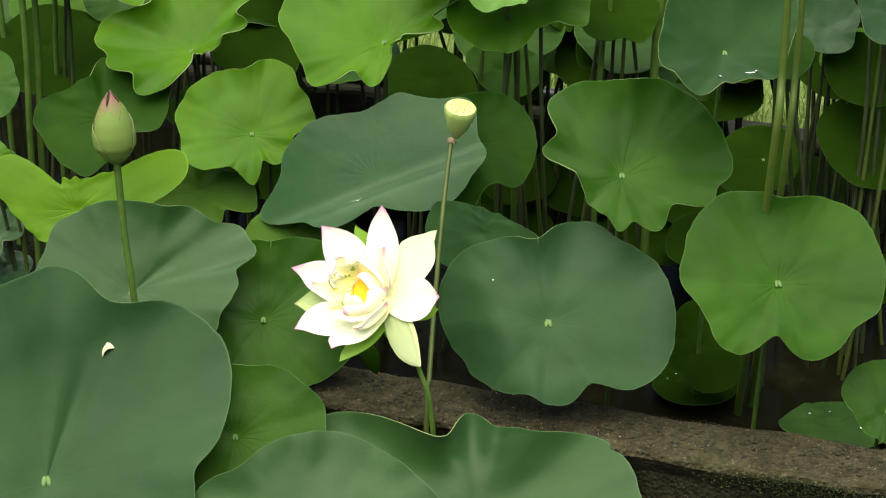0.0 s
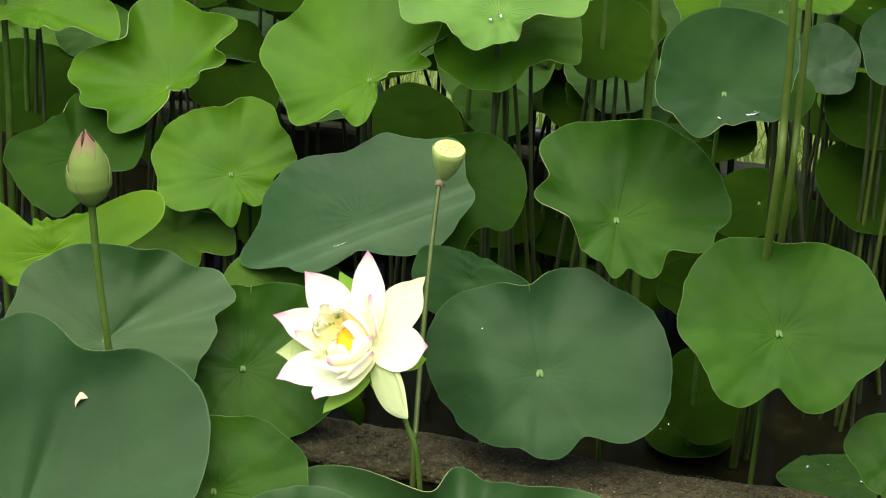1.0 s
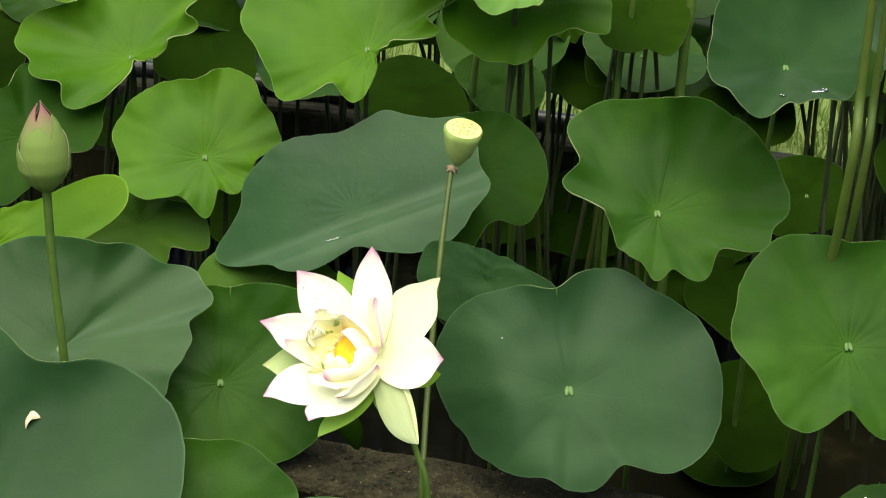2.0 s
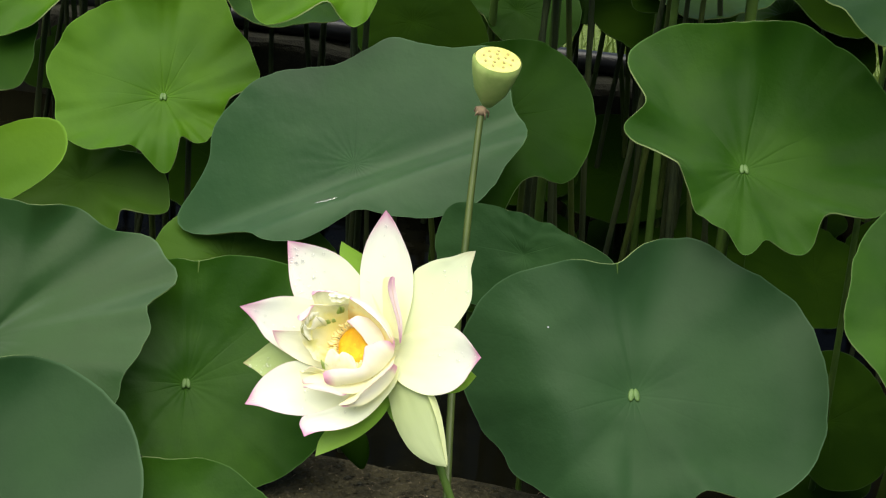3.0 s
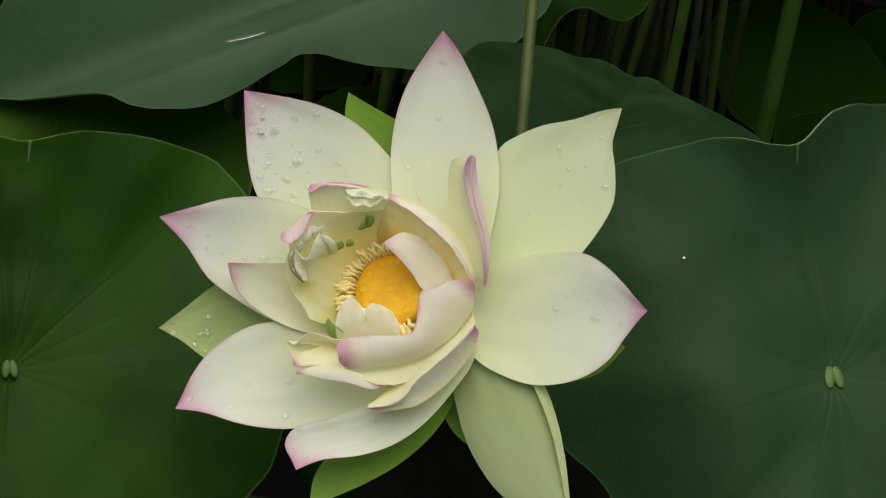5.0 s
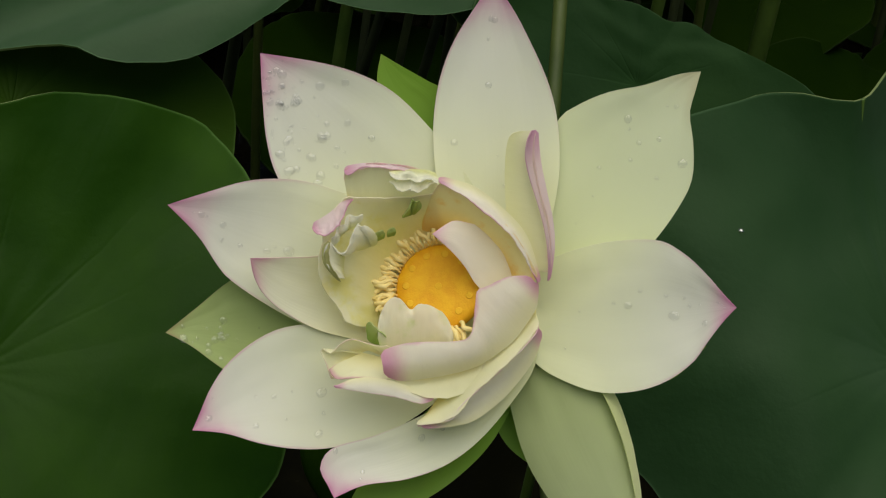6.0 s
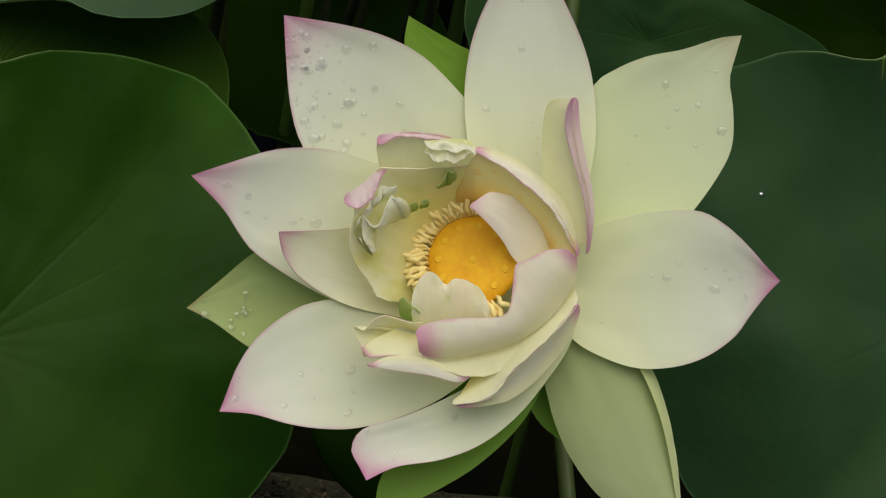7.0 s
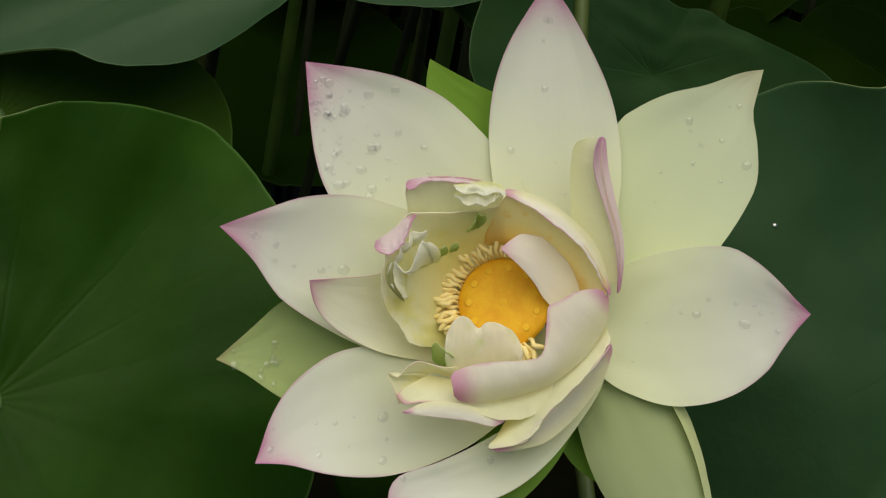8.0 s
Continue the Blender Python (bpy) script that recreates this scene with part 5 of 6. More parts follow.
def receptacle():
    bm = bmesh.new()
    prof = [(0.0, 0.0), (0.35, 0.02), (0.7, 0.0), (0.92, -0.03), (1.0, -0.12), (0.92, -0.5), (0.7, -1.0)]
    rad, segs = 80 * UNIT, 40
    rows = []
    for k, (r, h) in enumerate(prof):
        if r == 0:
            rows.append([bm.verts.new((0, 0, 0))])
            continue
        rows.append([bm.verts.new((r * rad * math.cos(6.28319 * j / segs), r * rad * math.sin(6.28319 * j / segs), h * rad)) for j in range(segs)])
    for k in range(len(rows) - 1):
        for j in range(segs):
            j2 = (j + 1) % segs
            if len(rows[k]) == 1:
                bm.faces.new((rows[k][0], rows[k + 1][j], rows[k + 1][j2]))
            else:
                bm.faces.new((rows[k][j], rows[k + 1][j], rows[k + 1][j2], rows[k][j2]))
    me = bpy.data.meshes.new("receptacle")
    bm.to_mesh(me)
    bm.free()
    me.materials.append(ORANGE)
    me.polygons.foreach_set("use_smooth", [True] * len(me.polygons))
    ob = part("receptacle", me, flower, "flat orange seed receptacle in the flower's heart")
    ob.matrix_basis = Matrix.Translation(RC) @ pose(0, 0, 0, -14, -12, 0)
    return ob


heart = receptacle()
dot = ball("pistil", 6.5 * UNIT, PISTIL, (1, 1, 0.02), 12, 6)
for k, (r, count) in enumerate(((0.0, 1), (0.38, 6), (0.74, 11))):
    for j in range(count):
        a = 6.28319 * j / count + k
        part("pistil", dot, heart).location = (r * 80 * UNIT * math.cos(a), r * 80 * UNIT * math.sin(a), 0.0001)
rng = random.Random(5)
shapes = []
for k in range(8):
    w = rng.uniform(0.5, 1.2) * (1 if k % 2 else -1)
    shapes.append(tube("stamen", [(0, 0, -0.008), (0.0008, 0.0003 * w, 0.0012), (0.0030, 0.0009 * w, 0.0034), (0.0062, -0.0006 * w, 0.0046), (0.0092, 0.0005 * w, 0.0046), (0.0118, 0.0016 * w, 0.0040)], (0.0004, 0.0006, 0.0011, 0.0014, 0.0014, 0.0009), ANTHER, 8, 4))
for j in range(116):
    a = 6.28319 * j / 116 + rng.uniform(-0.025, 0.025)
    if (math.cos(a) > 0.45 and math.sin(a) > -0.84) or (math.sin(a) < -0.70 and -0.55 < math.cos(a) < 0.22):
        continue
    ob = part("stamen", shapes[j % 8], heart)
    ob.matrix_basis = Matrix.Translation((80 * UNIT * 0.96 * math.cos(a), 80 * UNIT * 0.96 * math.sin(a), rng.uniform(-0.003, 0.0008))) @ pose(0, 0, 0, rng.uniform(-14, 14), rng.uniform(-10, 14), math.degrees(a) + 12 + rng.uniform(-9, 9)) @ Matrix.Diagonal((rng.uniform(0.72, 0.98), 0.9, rng.uniform(0.8, 1.15), 1))


def on_flower(x, y, z):
    return FLOWER @ Vector(spot(x, y, z))


stem_top = on_flower(905, 590, -75)
inv = FLOWER.inverted()
stem_path = [stem_top, Vector(STEM_A), Vector(STEM_B), Vector((STEM_B[0] + 0.02, STEM_B[1] + 0.02, -0.2))]
part("stem", tube("stem", [inv @ p for p in stem_path], (0.0055, 0.0042, 0.0046, 0.0055), STALK), flower, "slender green flower stem")


# ---------------------------------------------------------------- bud
BUD_V = (0, 0.05, 0.10, 0.25, 0.40, 0.57, 0.72, 0.84, 0.92, 1.0)
BUD_R = (0.30, 0.50, 0.68, 0.98, 1.0, 0.89, 0.68, 0.44, 0.23, 0.03)


def lotus_bud(base, tip, foot_a, radius, label):
    b, t = Vector(base), Vector(tip)
    d = (t - b)
    h = d.length
    m = d.to_track_quat("Z", "Y").to_matrix().to_4x4()
    m.translation = b
    top = thing("lotus_bud", m, label, "lotus bud")
    for k in range(8):
        a0 = k * 2.4 + 0.5
        layer = k // 3
        nu, nv = 22, 13
        g = np.zeros((nu, nv, 3))
        for i in range(nu):
            u = i / (nu - 1)
            hh = (1.0, 0.985, 0.97, 0.84, 0.80, 0.76, 0.64, 0.52)[k]
            z = h * u * hh
            v = z / h
            r = radius * float(np.interp(v, BUD_V, BUD_R))
            r *= 1 - 0.05 * (2 - layer)
            span = 1.25 * max(0.03, (1 - u ** 3.0)) ** 0.7
            for j in range(nv):
                q = 2 * j / (nv - 1) - 1
                a = a0 + q * span
                g[i, j] = (r * math.cos(a), r * math.sin(a), z)
        part("petal", solid_sheet("petal", g[:, ::-1], 0.0012, [PETAL_BUD if layer < 1 else PETAL_BUD_OUT, SEAM]), top)
    iv = m.inverted()
    f = Vector(foot_a)
    low = f + (f - b) * 0.5
    pts = [b + d.normalized() * 0.004, b.lerp(f, 0.5) + Vector((-0.002, 0, 0)), f, low, Vector((low.x + 0.01, low.y, -0.2))]
    part("stem", tube("stem", [iv @ p for p in pts], (0.0062, 0.0058, 0.006, 0.0062, 0.007), STALK), top, "green bud stem")
    return top


lotus_bud(BUD_BASE, BUD_TIP, BUD_FOOT, 0.0350, "closed green lotus bud with a pink tip on its stem")


# ---------------------------------------------------------------- seed pod
def seed_pod(top_at, neck, way, label):
    t, n = Vector(top_at), Vector(neck)
    m = Matrix.Translation(t) @ pose(0, 0, 0, 12, 7, 0)
    top = thing("seed_pod", m, label, "seed pod")
    iv = m.inverted()
    h = (t - n).length
    segs = 36
    prof = [(0.0255, 0.0), (0.0268, -0.003), (0.0262, -0.010), (0.0235, -0.022), (0.0185, -h * 0.66), (0.0105, -h * 0.88), (0.006, -h)]
    g = np.array([[(r * (1 + 0.03 * math.sin(5 * a)) * math.cos(a), r * (1 + 0.03 * math.sin(5 * a)) * math.sin(a) * 0.96, z) for a in (6.28319 * j / segs for j in range(segs))] for r, z in prof])
    part("cup", solid_sheet("cup", g, 0.0012, [POD_CUP, POD_CUP], wrap=True), top)
    disc = np.array([[(r * 0.0252 * math.cos(a), r * 0.0245 * math.sin(a), 0.0012 * (1 - r * r)) for a in (6.28319 * j / segs for j in range(segs))] for r in np.linspace(0, 1, 8)])
    part("disc", solid_sheet("disc", disc, 0.001, [POD_TOP, POD_TOP], wrap=True), top, "yellow-green flat pod top")
    seed = ball("seed", 0.0021, SEED, (0.8, 1.2, 0.5), 8, 5)
    for k, (r, count) in enumerate(((0.0, 1), (0.36, 5), (0.66, 9))):
        for j in range(count):
            a = 6.28319 * j / count + 0.4 * k
            part("seed", seed, top).location = (r * 0.0245 * math.cos(a), r * 0.0238 * math.sin(a), 0.0016 * (1 - r * r) + 0.0006)
    rr = random.Random(3)
    for j in range(7):
        a = rr.uniform(0, 6.28)
        p = iv @ n
        part("withered_stamen", tube("withered_stamen", [p + Vector((0.004 * math.cos(a), 0.004 * math.sin(a), 0.002)), p + Vector((0.008 * math.cos(a), 0.008 * math.sin(a), 0.0)), p + Vector((0.009 * math.cos(a), 0.009 * math.sin(a), -rr.uniform(0.003, 0.009)))], (0.0012, 0.0012, 0.0006), WITHERED, 5, 3), top)
    part("neck", ball("neck", 0.0068, WITHERED, (1, 1, 0.8), 12, 8), top, "withered brown neck").location = iv @ n
    pts = [n, *(Vector(p) for p in way), Vector((way[-1][0], way[-1][1] - 0.07, -0.2))]
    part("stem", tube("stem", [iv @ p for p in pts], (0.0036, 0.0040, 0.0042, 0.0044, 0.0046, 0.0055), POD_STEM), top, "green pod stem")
    return top


seed_pod(POD_TOP_AT, POD_NECK, POD_STEM_LINE, "yellow-green lotus seed pod with visible seeds")


# ---------------------------------------------------------------- water drops
def drops_on_petals():
    """Rain beads on the upper faces of the petals, one loose heap of many."""
    r = random.Random(8)
    bm = bmesh.new()
    wanted = (("upper_left", 95, 0.45, 0.97, 0.30), ("top", 9, 0.35, 0.9, 0.5), ("upper_right", 12, 0.3, 0.9, 0.6), ("right", 14, 0.2, 0.97, 0.55), ("green", 26, 0.55, 0.97, 0.75), ("left", 10, 0.4, 0.97, 0.5), ("lower_left", 10, 0.4, 0.97, 0.5), ("low", 7, 0.4, 0.9, 0.5))
    for which, count, lo, hi, mid in wanted:
        g = SHEETS[which]
        for k in range(count):
            i = r.uniform(lo, hi) * (g.shape[0] - 2)
            j = min(0.93, max(0.07, r.gauss(mid, 0.2))) * (g.shape[1] - 2)
            a, b = int(i), int(j)
            fi, fj = i - a, j - b
            p = g[a, b] * (1 - fi) * (1 - fj) + g[a + 1, b] * fi * (1 - fj) + g[a, b + 1] * (1 - fi) * fj + g[a + 1, b + 1] * fi * fj
            n = np.cross(g[a + 1, b] - g[a, b], g[a, b + 1] - g[a, b])
            n = Vector(n).normalized()
            if n.z < 0:
                n = -n
            size = 0.0005 + 0.0017 * r.random() ** 2.2
            q = n.to_track_quat("Z", "Y").to_matrix().to_4x4()
            q.translation = Vector(p) + n * (0.0002 + size * 0.1)
            bmesh.ops.create_icosphere(bm, subdivisions=2 if size < 0.0012 else 3, radius=size, matrix=FLOWER @ q @ Matrix.Diagonal((1, r.uniform(0.85, 1.3), 0.28, 1)))
    me = bpy.data.meshes.new("water_drops")
    bm.to_mesh(me)
    bm.free()
    me.polygons.foreach_set("use_smooth", [True] * len(me.polygons))
    me.materials.append(DROP)
    return tagged(new("water_drops", me), "clear rain drops beaded on the white petals", "water drops", kind="stuff")


drops_on_petals()


def bead(at, size, flat=0.8, long=1.0, turn=(0, 0, 0)):
    ob = new("water_drop", ball("water_drop", size, BEAD, (long, 1, flat), 20, 14))
    ob.matrix_world = Matrix.Translation(at) @ pose(0, 0, 0, *turn)
    return tagged(ob, "clear round water drop resting on a lotus leaf", "water drop", "drops on leaves")


# ---------------------------------------------------------------- stalks and leaves further back
def tall_stalk(top_at, foot, width, away=0.0, mat=STALK, label="tall green lotus stalk rising out of the pond"):
    t, f = Vector(top_at), Vector(foot)
    iv = Vector((f.x, f.y + away, -0.2))
    ob = thing("lotus_stalk", iv, label, "lotus stalk", "lotus stalks in the pond")
    low = Vector((f.x, f.y, f.z))
    part("stalk", tube("stalk", [Vector((0, 0, 0)), low - iv, t.lerp(low, 0.5) - iv + Vector((0.004, 0.0, 0)), t - iv], (width * 1.15, width * 1.05, width, width * 0.85), mat, 8, 10), ob)
    return ob


tall_stalk((-0.6655, 0.7675, 0.9848), (-0.6694, 0.7675, 0.4945), 0.0065)
tall_stalk((-0.6445, 0.7864, 0.9780), (-0.6532, 0.7864, 0.4860), 0.0065)
tall_stalk((-0.6216, 0.8621, 0.9508), (-0.6255, 0.8621, 0.6279), 0.005)
tall_stalk((0.2167, 0.7063, 0.9735), (0.1954, 0.7063, 0.6910), 0.005)
tall_stalk((0.4526, 0.7674, 0.9847), (0.4227, 0.7674, 0.6952), 0.005)
tall_stalk((0.5140, 0.6254, 1.0358), (0.5122, 0.6254, 0.7519), 0.0075)
tall_stalk((0.6605, 0.1000, 1.1993), (0.6546, 0.1000, 0.7735), 0.0066, 0.3, STALK_OLIVE)
tall_stalk((0.6891, 0.1300, 1.1895), (0.6792, 0.1300, 0.7548), 0.0056, 0.3, STALK_OLIVE)
tall_stalk((0.2486, 0.5800, 0.9300), (0.2590, 0.5800, 0.7134), 0.0055)
tall_stalk((0.4289, 0.6200, 1.0000), (0.4133, 0.6200, 0.7443), 0.0048)
tall_stalk((-0.7423, 0.9276, 0.8569), (-0.7375, 0.9276, 0.5588), 0.006)

rng = random.Random(11)


def thin_stalks(count, least=-1.1):
    """Stalks coloured dark for shade, standing close together under the leaves of the bed."""
    roofs = [(c, r) for c, r in LEAVES_AT if c[1] > 0.22 and c[2] > 0.5 and least < c[0] < 1.1]
    for k in range(count):
        c, r = roofs[k % len(roofs)]
        a = rng.uniform(0, 6.28)
        t = Vector((c[0] + 0.35 * r * math.cos(a), c[1] + 0.35 * r * abs(math.sin(a)) + 0.02, c[2] + 0.1 * r))
        x, y = clear_of_curb(t.x + rng.uniform(-0.16, 0.16), t.y + rng.uniform(-0.03, 0.12))
        ob = thing("lotus_stalk", (x, y, -0.2), "thin dark lotus stalk standing in shaded water", "lotus stalk", "thin stalks in the pond")
        up = t - Vector((x, y, -0.2))
        bow = Vector((rng.uniform(-0.035, 0.035), rng.uniform(-0.02, 0.02), 0))
        part("stalk", tube("stalk", [Vector((0, 0, 0)), up * 0.4 + bow, up * 0.75 + bow, up], (0.0044, 0.0042, 0.0038, 0.0034), STALK_SHADED if k % 4 else POD_STEM, 6, 8), ob)


for k in range(36):
    v = POND @ Vector((-1.25 + 2.4 * k / 35 + rng.uniform(-0.06, 0.06), rng.uniform(0.75, 1.22), 0))
    w = [rng.uniform(-0.05, 0.05) / (1 + i / 6) for i in range(12)]
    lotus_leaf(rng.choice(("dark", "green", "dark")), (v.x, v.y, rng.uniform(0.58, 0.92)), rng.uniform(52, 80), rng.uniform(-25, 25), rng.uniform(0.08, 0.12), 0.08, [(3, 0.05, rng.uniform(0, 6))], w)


thin_stalks(80)
thin_stalks(44, 0.36)


# the back row, closing the bed towards the lawn
back = random.Random(23)
for k in range(26):
    x = -1.35 + 2.5 * k / 25 + back.uniform(-0.04, 0.04)
    v = POND @ Vector((x, back.uniform(1.02, 1.2), 0))
    if 0.62 < v.x < 0.84:
        continue
    w = [back.uniform(-0.05, 0.05) / (1 + i / 6) for i in range(12)]
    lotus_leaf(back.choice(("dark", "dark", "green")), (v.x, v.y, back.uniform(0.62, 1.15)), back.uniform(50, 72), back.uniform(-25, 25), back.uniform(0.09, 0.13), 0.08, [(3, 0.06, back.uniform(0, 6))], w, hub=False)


# low leaves in the shade-dark colour that fill the gaps over the water
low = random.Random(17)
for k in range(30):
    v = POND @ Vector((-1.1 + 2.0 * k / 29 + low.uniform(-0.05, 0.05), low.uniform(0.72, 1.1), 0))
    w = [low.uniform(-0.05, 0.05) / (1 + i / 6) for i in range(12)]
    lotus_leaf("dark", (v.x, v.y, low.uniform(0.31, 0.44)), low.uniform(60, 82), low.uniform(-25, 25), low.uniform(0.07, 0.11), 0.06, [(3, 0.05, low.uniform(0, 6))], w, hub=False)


# unseen crown leaves above the lotus bed, added to shade the others
for k in range(14):
    v = Vector((-0.95 + 1.95 * (k % 7) / 6 + rng.uniform(-0.05, 0.05), 0.98 + 0.16 * (k // 7) + rng.uniform(-0.05, 0.05), 0))
    w = [rng.uniform(-0.05, 0.05) / (1 + i / 6) for i in range(12)]
    lotus_leaf(rng.choice(("lime", "green", "blue")), (v.x, v.y, 1.24 + 0.42 * (v.y - 0.62) + rng.uniform(0, 0.08)), rng.uniform(66, 84), rng.uniform(-25, 25), rng.uniform(0.11, 0.14), 0.10, [(3, 0.05, rng.uniform(0, 6))], w)


# tall leaf, unseen, added to shade the ones below
for x, y, z, kind in ((0.88, 0.40, 1.30, "green"),):
    w = [rng.uniform(-0.05, 0.05) / (1 + i / 6) for i in range(12)]
    lotus_leaf(kind, (x, y, z), 78, 0, 0.13, 0.10, [(3, 0.05, x * 9)], w, foot=(x + 0.05, y + 0.12))


# the bed goes on to both sides
stock = [lotus_leaf(kind, (0, 3.0 + 0.4 * n, 0.8), 68, 0, 0.13 + 0.01 * n, 0.08, [(1, 0.1, -1.57), (3, 0.05, n)], [rng.uniform(-0.06, 0.06) / (1 + i / 6) for i in range(12)], foot=(0, 3.06 + 0.4 * n)) for n, kind in enumerate(("blue", "green", "lime", "green"))]
for k in range(56):
    side = -1 if k % 2 else 1
    v = POND @ Vector((side * rng.uniform(1.15, 2.6) - (0.35 if side < 0 else 0.0), rng.choice((rng.uniform(0.2, 1.1), rng.uniform(0.2, 1.1), rng.uniform(-0.5, -0.15))), 0))
    base = stock[k % 4]
    height = rng.uniform(0.55, 0.95) if v.y > -0.1 else rng.uniform(0.40, 0.60)
    copy_thing(base, Matrix.Translation((v.x, v.y, height)) @ pose(0, 0, 0, 0, 0, rng.uniform(-40, 40)) @ base.matrix_basis.to_3x3().to_4x4())
for base in stock:
    for ob in (*base.children_recursive, base):
        bpy.data.objects.remove(ob)


# ---------------------------------------------------------------- lawn grass, pipe, litter
def grass_field():
    g = random.Random(21)
    verts, faces = [], []
    for k in range(9000):
        y = FAR + 0.08 + 2.2 * g.random() ** 1.6
        p = POND @ Vector((g.uniform(-1.8, 1.6), y, LAWN_Z))
        a, h, w = g.uniform(0, 6.28), g.uniform(0.03, 0.075), 0.0022
        d = Vector((math.cos(a), math.sin(a), 0))
        lean = Vector((g.uniform(-0.5, 0.5), g.uniform(-0.5, 0.5), 0)) * h
        i = len(verts)
        verts += [p - d * w, p + d * w, p + d * w * 0.7 + lean * 0.4 + Vector((0, 0, h * 0.6)), p - d * w * 0.7 + lean * 0.4 + Vector((0, 0, h * 0.6)), p + lean + Vector((0, 0, h))]
        faces += [(i, i + 1, i + 2, i + 3), (i + 3, i + 2, i + 4)]
    ob = new("grass", mesh_of("grass", verts, faces, [GRASS], smooth=False))
    return tagged(ob, "short sunlit lawn grass beyond the pond", "grass", kind="stuff")


grass_field()


def lawn_pipe():
    y = FAR + 0.02
    p = [POND @ Vector((-2.4, y - 0.02, 0.432)), POND @ Vector((-1.3, y, 0.425)), POND @ Vector((-0.6, y - 0.01, 0.428)), POND @ Vector((-0.12, y + 0.02, 0.425))]
    ob = new("pipe", tube("pipe", p, (0.018, 0.018, 0.018, 0.018), BLACK, 14, 20))
    return tagged(ob, "black water pipe lying on the concrete bank", "pipe")


lawn_pipe()


def husk():
    """A dry curled scrap of petal, arched over its shadow."""
    outer = smooth_line([(-7, -12), (-8, 0), (0, 13), (8, 8), (12, 3)], 11)
    inner = smooth_line([(-7, -12), (-2.5, -5), (1.5, -0.5), (7, 1), (12, 3)], 11)
    g = np.zeros((11, 7, 3))
    for i in range(11):
        arch = math.sin(math.pi * i / 10)
        for j in range(7):
            q = j / 6
            x, y = outer[i][0] * (1 - q) + inner[i][0] * q, outer[i][1] * (1 - q) + inner[i][1] * q
            g[i, j] = (x * 0.001, y * 0.001, 0.0006 + arch * (0.0075 * math.sin(1.9 * q) + 0.0007 * math.sin(i * 2.3)))
    ob = new("dry_petal", solid_sheet("dry_petal", g, 0.0008, [DRY, DRY]))
    n = Vector((-0.12, -0.73, 0.67)).normalized()
    x = (Vector((1, 0, 0)) - n * n.x).normalized()
    m = Matrix((x, n.cross(x), n)).transposed().to_4x4()
    m.translation = HUSK_AT
    ob.matrix_world = m
    return tagged(ob, "small dry curled petal lying on a leaf", "dry petal")


husk()


# ---------------------------------------------------------------- curb litter, moss, small leaves
def curb_litter():
    """Grit, chips and plant crumbs strewn over the curb's top."""
    r = random.Random(31)
    verts, faces, idx = [], [], []
    for k in range(1500):
        x, y = r.uniform(-0.75, 0.62), r.uniform(-0.050, 0.046)
        size = 0.0010 + 0.0028 * r.random() ** 3
        c = POND @ Vector((x, y, 0.402))
        i = len(verts)
        for a, b, d in ((1, 0, 0), (-1, 0, 0), (0, 1, 0), (0, -1, 0), (0, 0, 1), (0, 0, -1)):
            s = size * r.uniform(0.6, 1.3)
            verts.append(c + Vector((a * s * 1.4, b * s, d * s * 0.7)))
        faces += [(i, i + 2, i + 4), (i + 2, i + 1, i + 4), (i + 1, i + 3, i + 4), (i + 3, i, i + 4), (i + 2, i, i + 5), (i + 1, i + 2, i + 5), (i + 3, i + 1, i + 5), (i, i + 3, i + 5)]
        idx += [r.choice((0, 0, 0, 0, 3, 3)) if k % 70 else 1] * 8
    me = mesh_of("grit", verts, faces, [CONCRETE, DRY, WITHERED, MUD_STONE], index=idx, smooth=False)
    return tagged(new("grit", me), "grit and dry plant crumbs strewn on the curb", "grit", kind="stuff")


curb_litter()


def curb_straw():
    """Short dry fibres matted over the curb's top."""
    r = random.Random(35)
    verts, faces, idx = [], [], []
    for k in range(5200):
        c = POND @ Vector((r.uniform(-0.75, 0.62), r.uniform(-0.056, 0.048), 0.4015 + r.uniform(0, 0.003)))
        a, h, w = r.uniform(0, 6.28), r.uniform(0.0012, 0.0040), r.uniform(0.00025, 0.0005)
        d = Vector((math.cos(a), math.sin(a), r.uniform(-0.1, 0.25)))
        e = Vector((-math.sin(a), math.cos(a), 0)) * w
        up = Vector((0, 0, w * 1.4))
        i = len(verts)
        verts += [c - d * h + e, c - d * h - e, c + up * 2 + e, c + up * 2 - e, c + d * h + e * 0.4, c + d * h - e * 0.4]
        faces += [(i, i + 1, i + 3, i + 2), (i + 2, i + 3, i + 5, i + 4)]
        idx += [r.choice((0, 0, 0, 0, 0, 3, 3)) if k % 26 else 1] * 2
    me = mesh_of("straw", verts, faces, [CONCRETE, WITHERED, DRY, MUD_STONE], index=idx, smooth=False)
    return tagged(new("straw", me), "matted dry plant fibres on the curb", "straw", kind="stuff")


curb_straw()


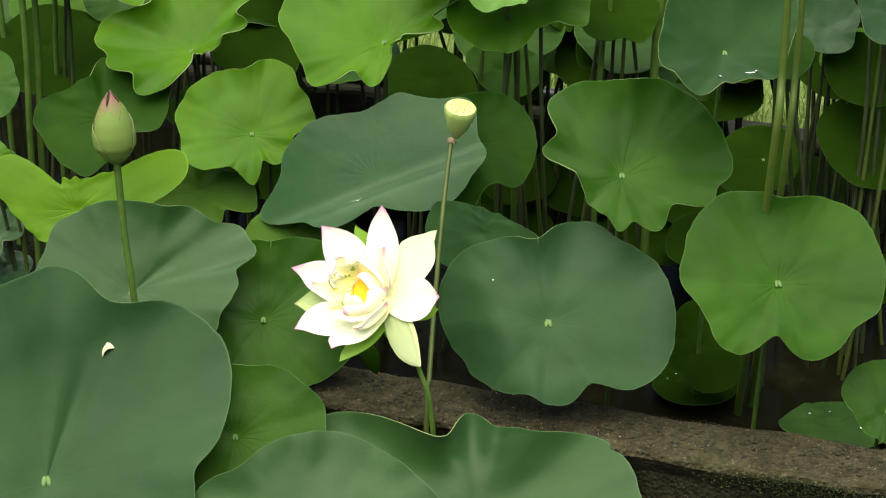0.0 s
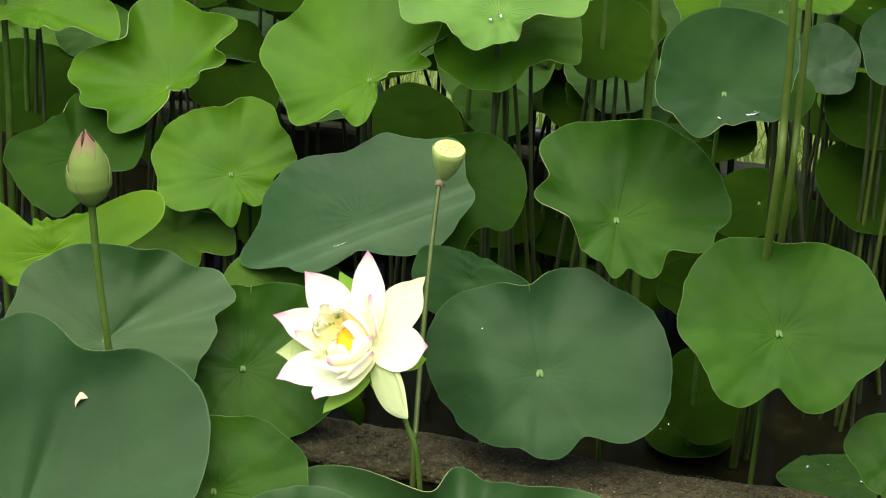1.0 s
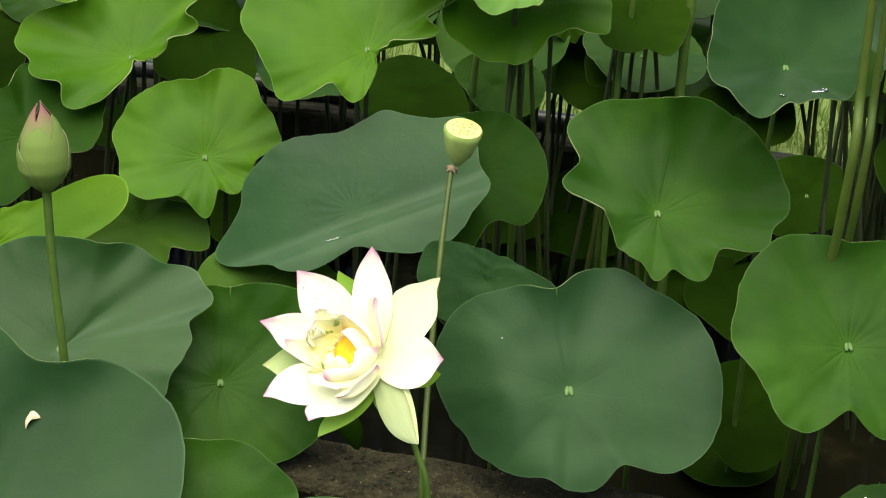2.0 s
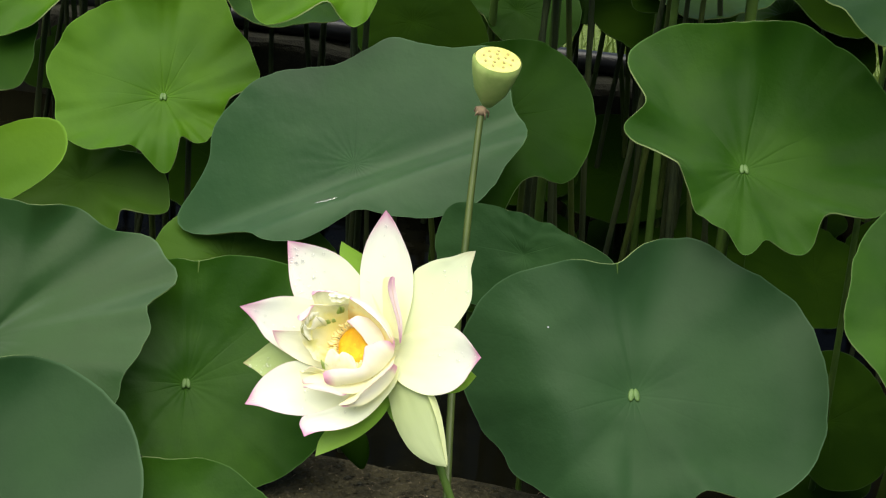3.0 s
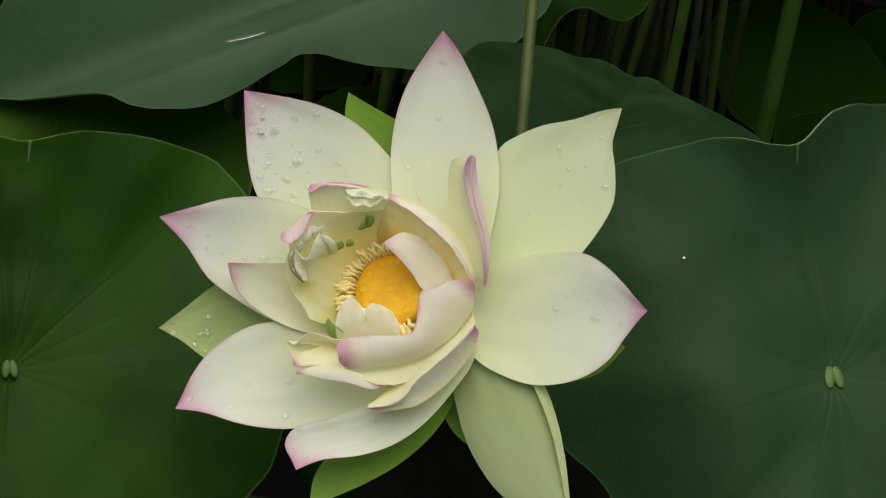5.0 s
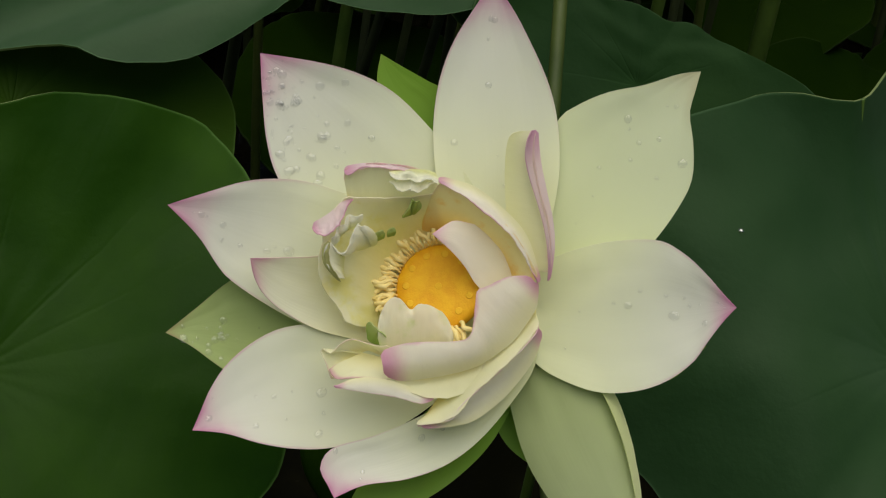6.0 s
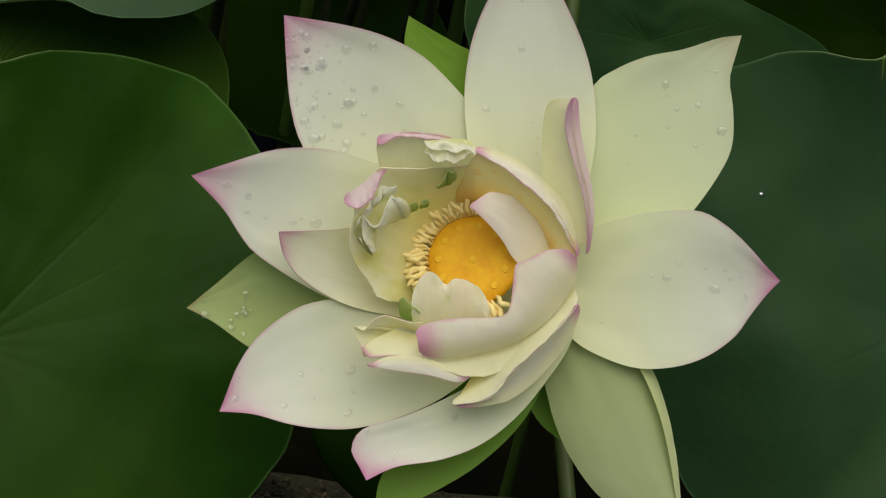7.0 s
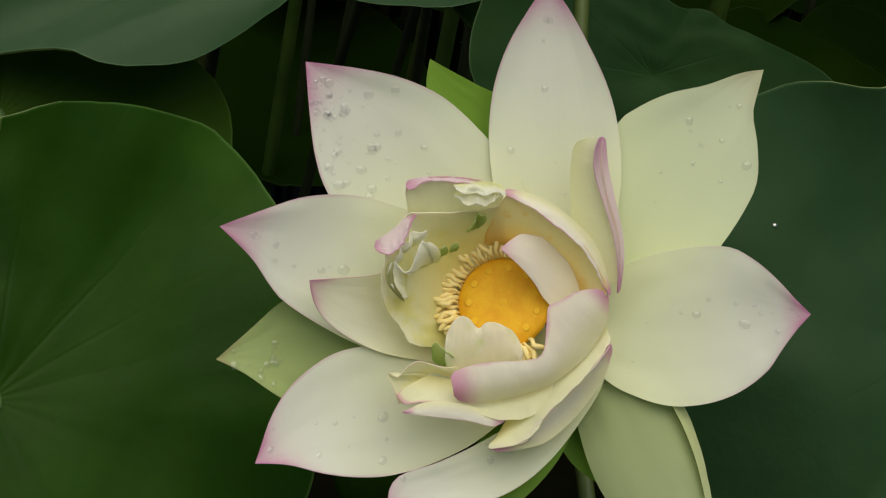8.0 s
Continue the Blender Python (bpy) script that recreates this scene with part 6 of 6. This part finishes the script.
def moss_patch():
    r = random.Random(33)
    verts, faces = [], []
    for k in range(1600):
        x = r.gauss(0.33, 0.06)
        z = 0.39 - abs(r.gauss(0, 0.022))
        c = POND @ Vector((x, -0.067, z))
        i = len(verts)
        h = r.uniform(0.003, 0.008)
        side = Vector((r.uniform(-1, 1), r.uniform(-0.3, 0.3), r.uniform(-0.4, 0.4))).normalized() * 0.0016
        verts += [c - side, c + side, c + Vector((r.uniform(-0.004, 0.004), -h, r.uniform(0, h)))]
        faces.append((i, i + 1, i + 2))
    return tagged(new("moss", mesh_of("moss", verts, faces, [MOSS], smooth=False)), "green moss growing on the curb's side", "moss", kind="stuff")


moss_patch()


def furled_leaf(top_at, tip_at, width, label):
    """A young leaf still rolled, hanging point down."""
    a, b = Vector(top_at), Vector(tip_at)
    d = b - a
    ob = thing("young_leaf", a, label, "young leaf")
    n, m = 16, 12
    g = np.zeros((n, m, 3))
    for i in range(n):
        u = i / (n - 1)
        r = width * (math.sin(math.pi * (0.12 + 0.86 * u)) ** 0.8 + 0.02)
        for j in range(m):
            t = 6.28319 * j / m
            g[i, j] = d * u + Vector((r * math.cos(t), 0.55 * r * math.sin(t), 0))
    part("blade", solid_sheet("blade", g, 0.001, [LEAF["dark"], RIM], wrap=True), ob)
    return ob


furled_leaf(FURL_TOP, FURL_TIP, 0.017, "dark green furled young lotus leaf near the curb")
for place, size in BEADS:
    bead(place, size)


def scum_drops():
    """Beads of rain on the floating leaves."""
    r = random.Random(41)
    bm = bmesh.new()
    for cx, cy, cz, rad, count in FLOATING:
        for k in range(count):
            a, q = r.uniform(0, 6.28), rad * math.sqrt(r.random()) * 0.85
            s = 0.0012 + 0.0035 * r.random() ** 3
            bmesh.ops.create_icosphere(bm, subdivisions=2, radius=s, matrix=Matrix.Translation((cx + q * math.cos(a), cy + q * math.sin(a), cz + 0.004)) @ Matrix.Diagonal((1, 1, 0.7, 1)))
    me = bpy.data.meshes.new("rain_beads")
    bm.to_mesh(me)
    bm.free()
    me.polygons.foreach_set("use_smooth", [True] * len(me.polygons))
    me.materials.append(BEAD)
    return tagged(new("rain_beads", me), "rain beads lying on floating lotus leaves", "water drops", kind="stuff")


scum_drops()

# small pools lying in the hollows of the waxy leaves
bead((0.5745, 0.1615, 0.9445), 0.0050, 0.30, 1.5, (0, 12, 20))
bead((0.6235, 0.1690, 0.9492), 0.0062, 0.30, 2.0, (0, -5, 10))
bead((-0.0270, 0.3020, 0.6524), 0.0036, 0.20, 4.2, (0, -20, -8))
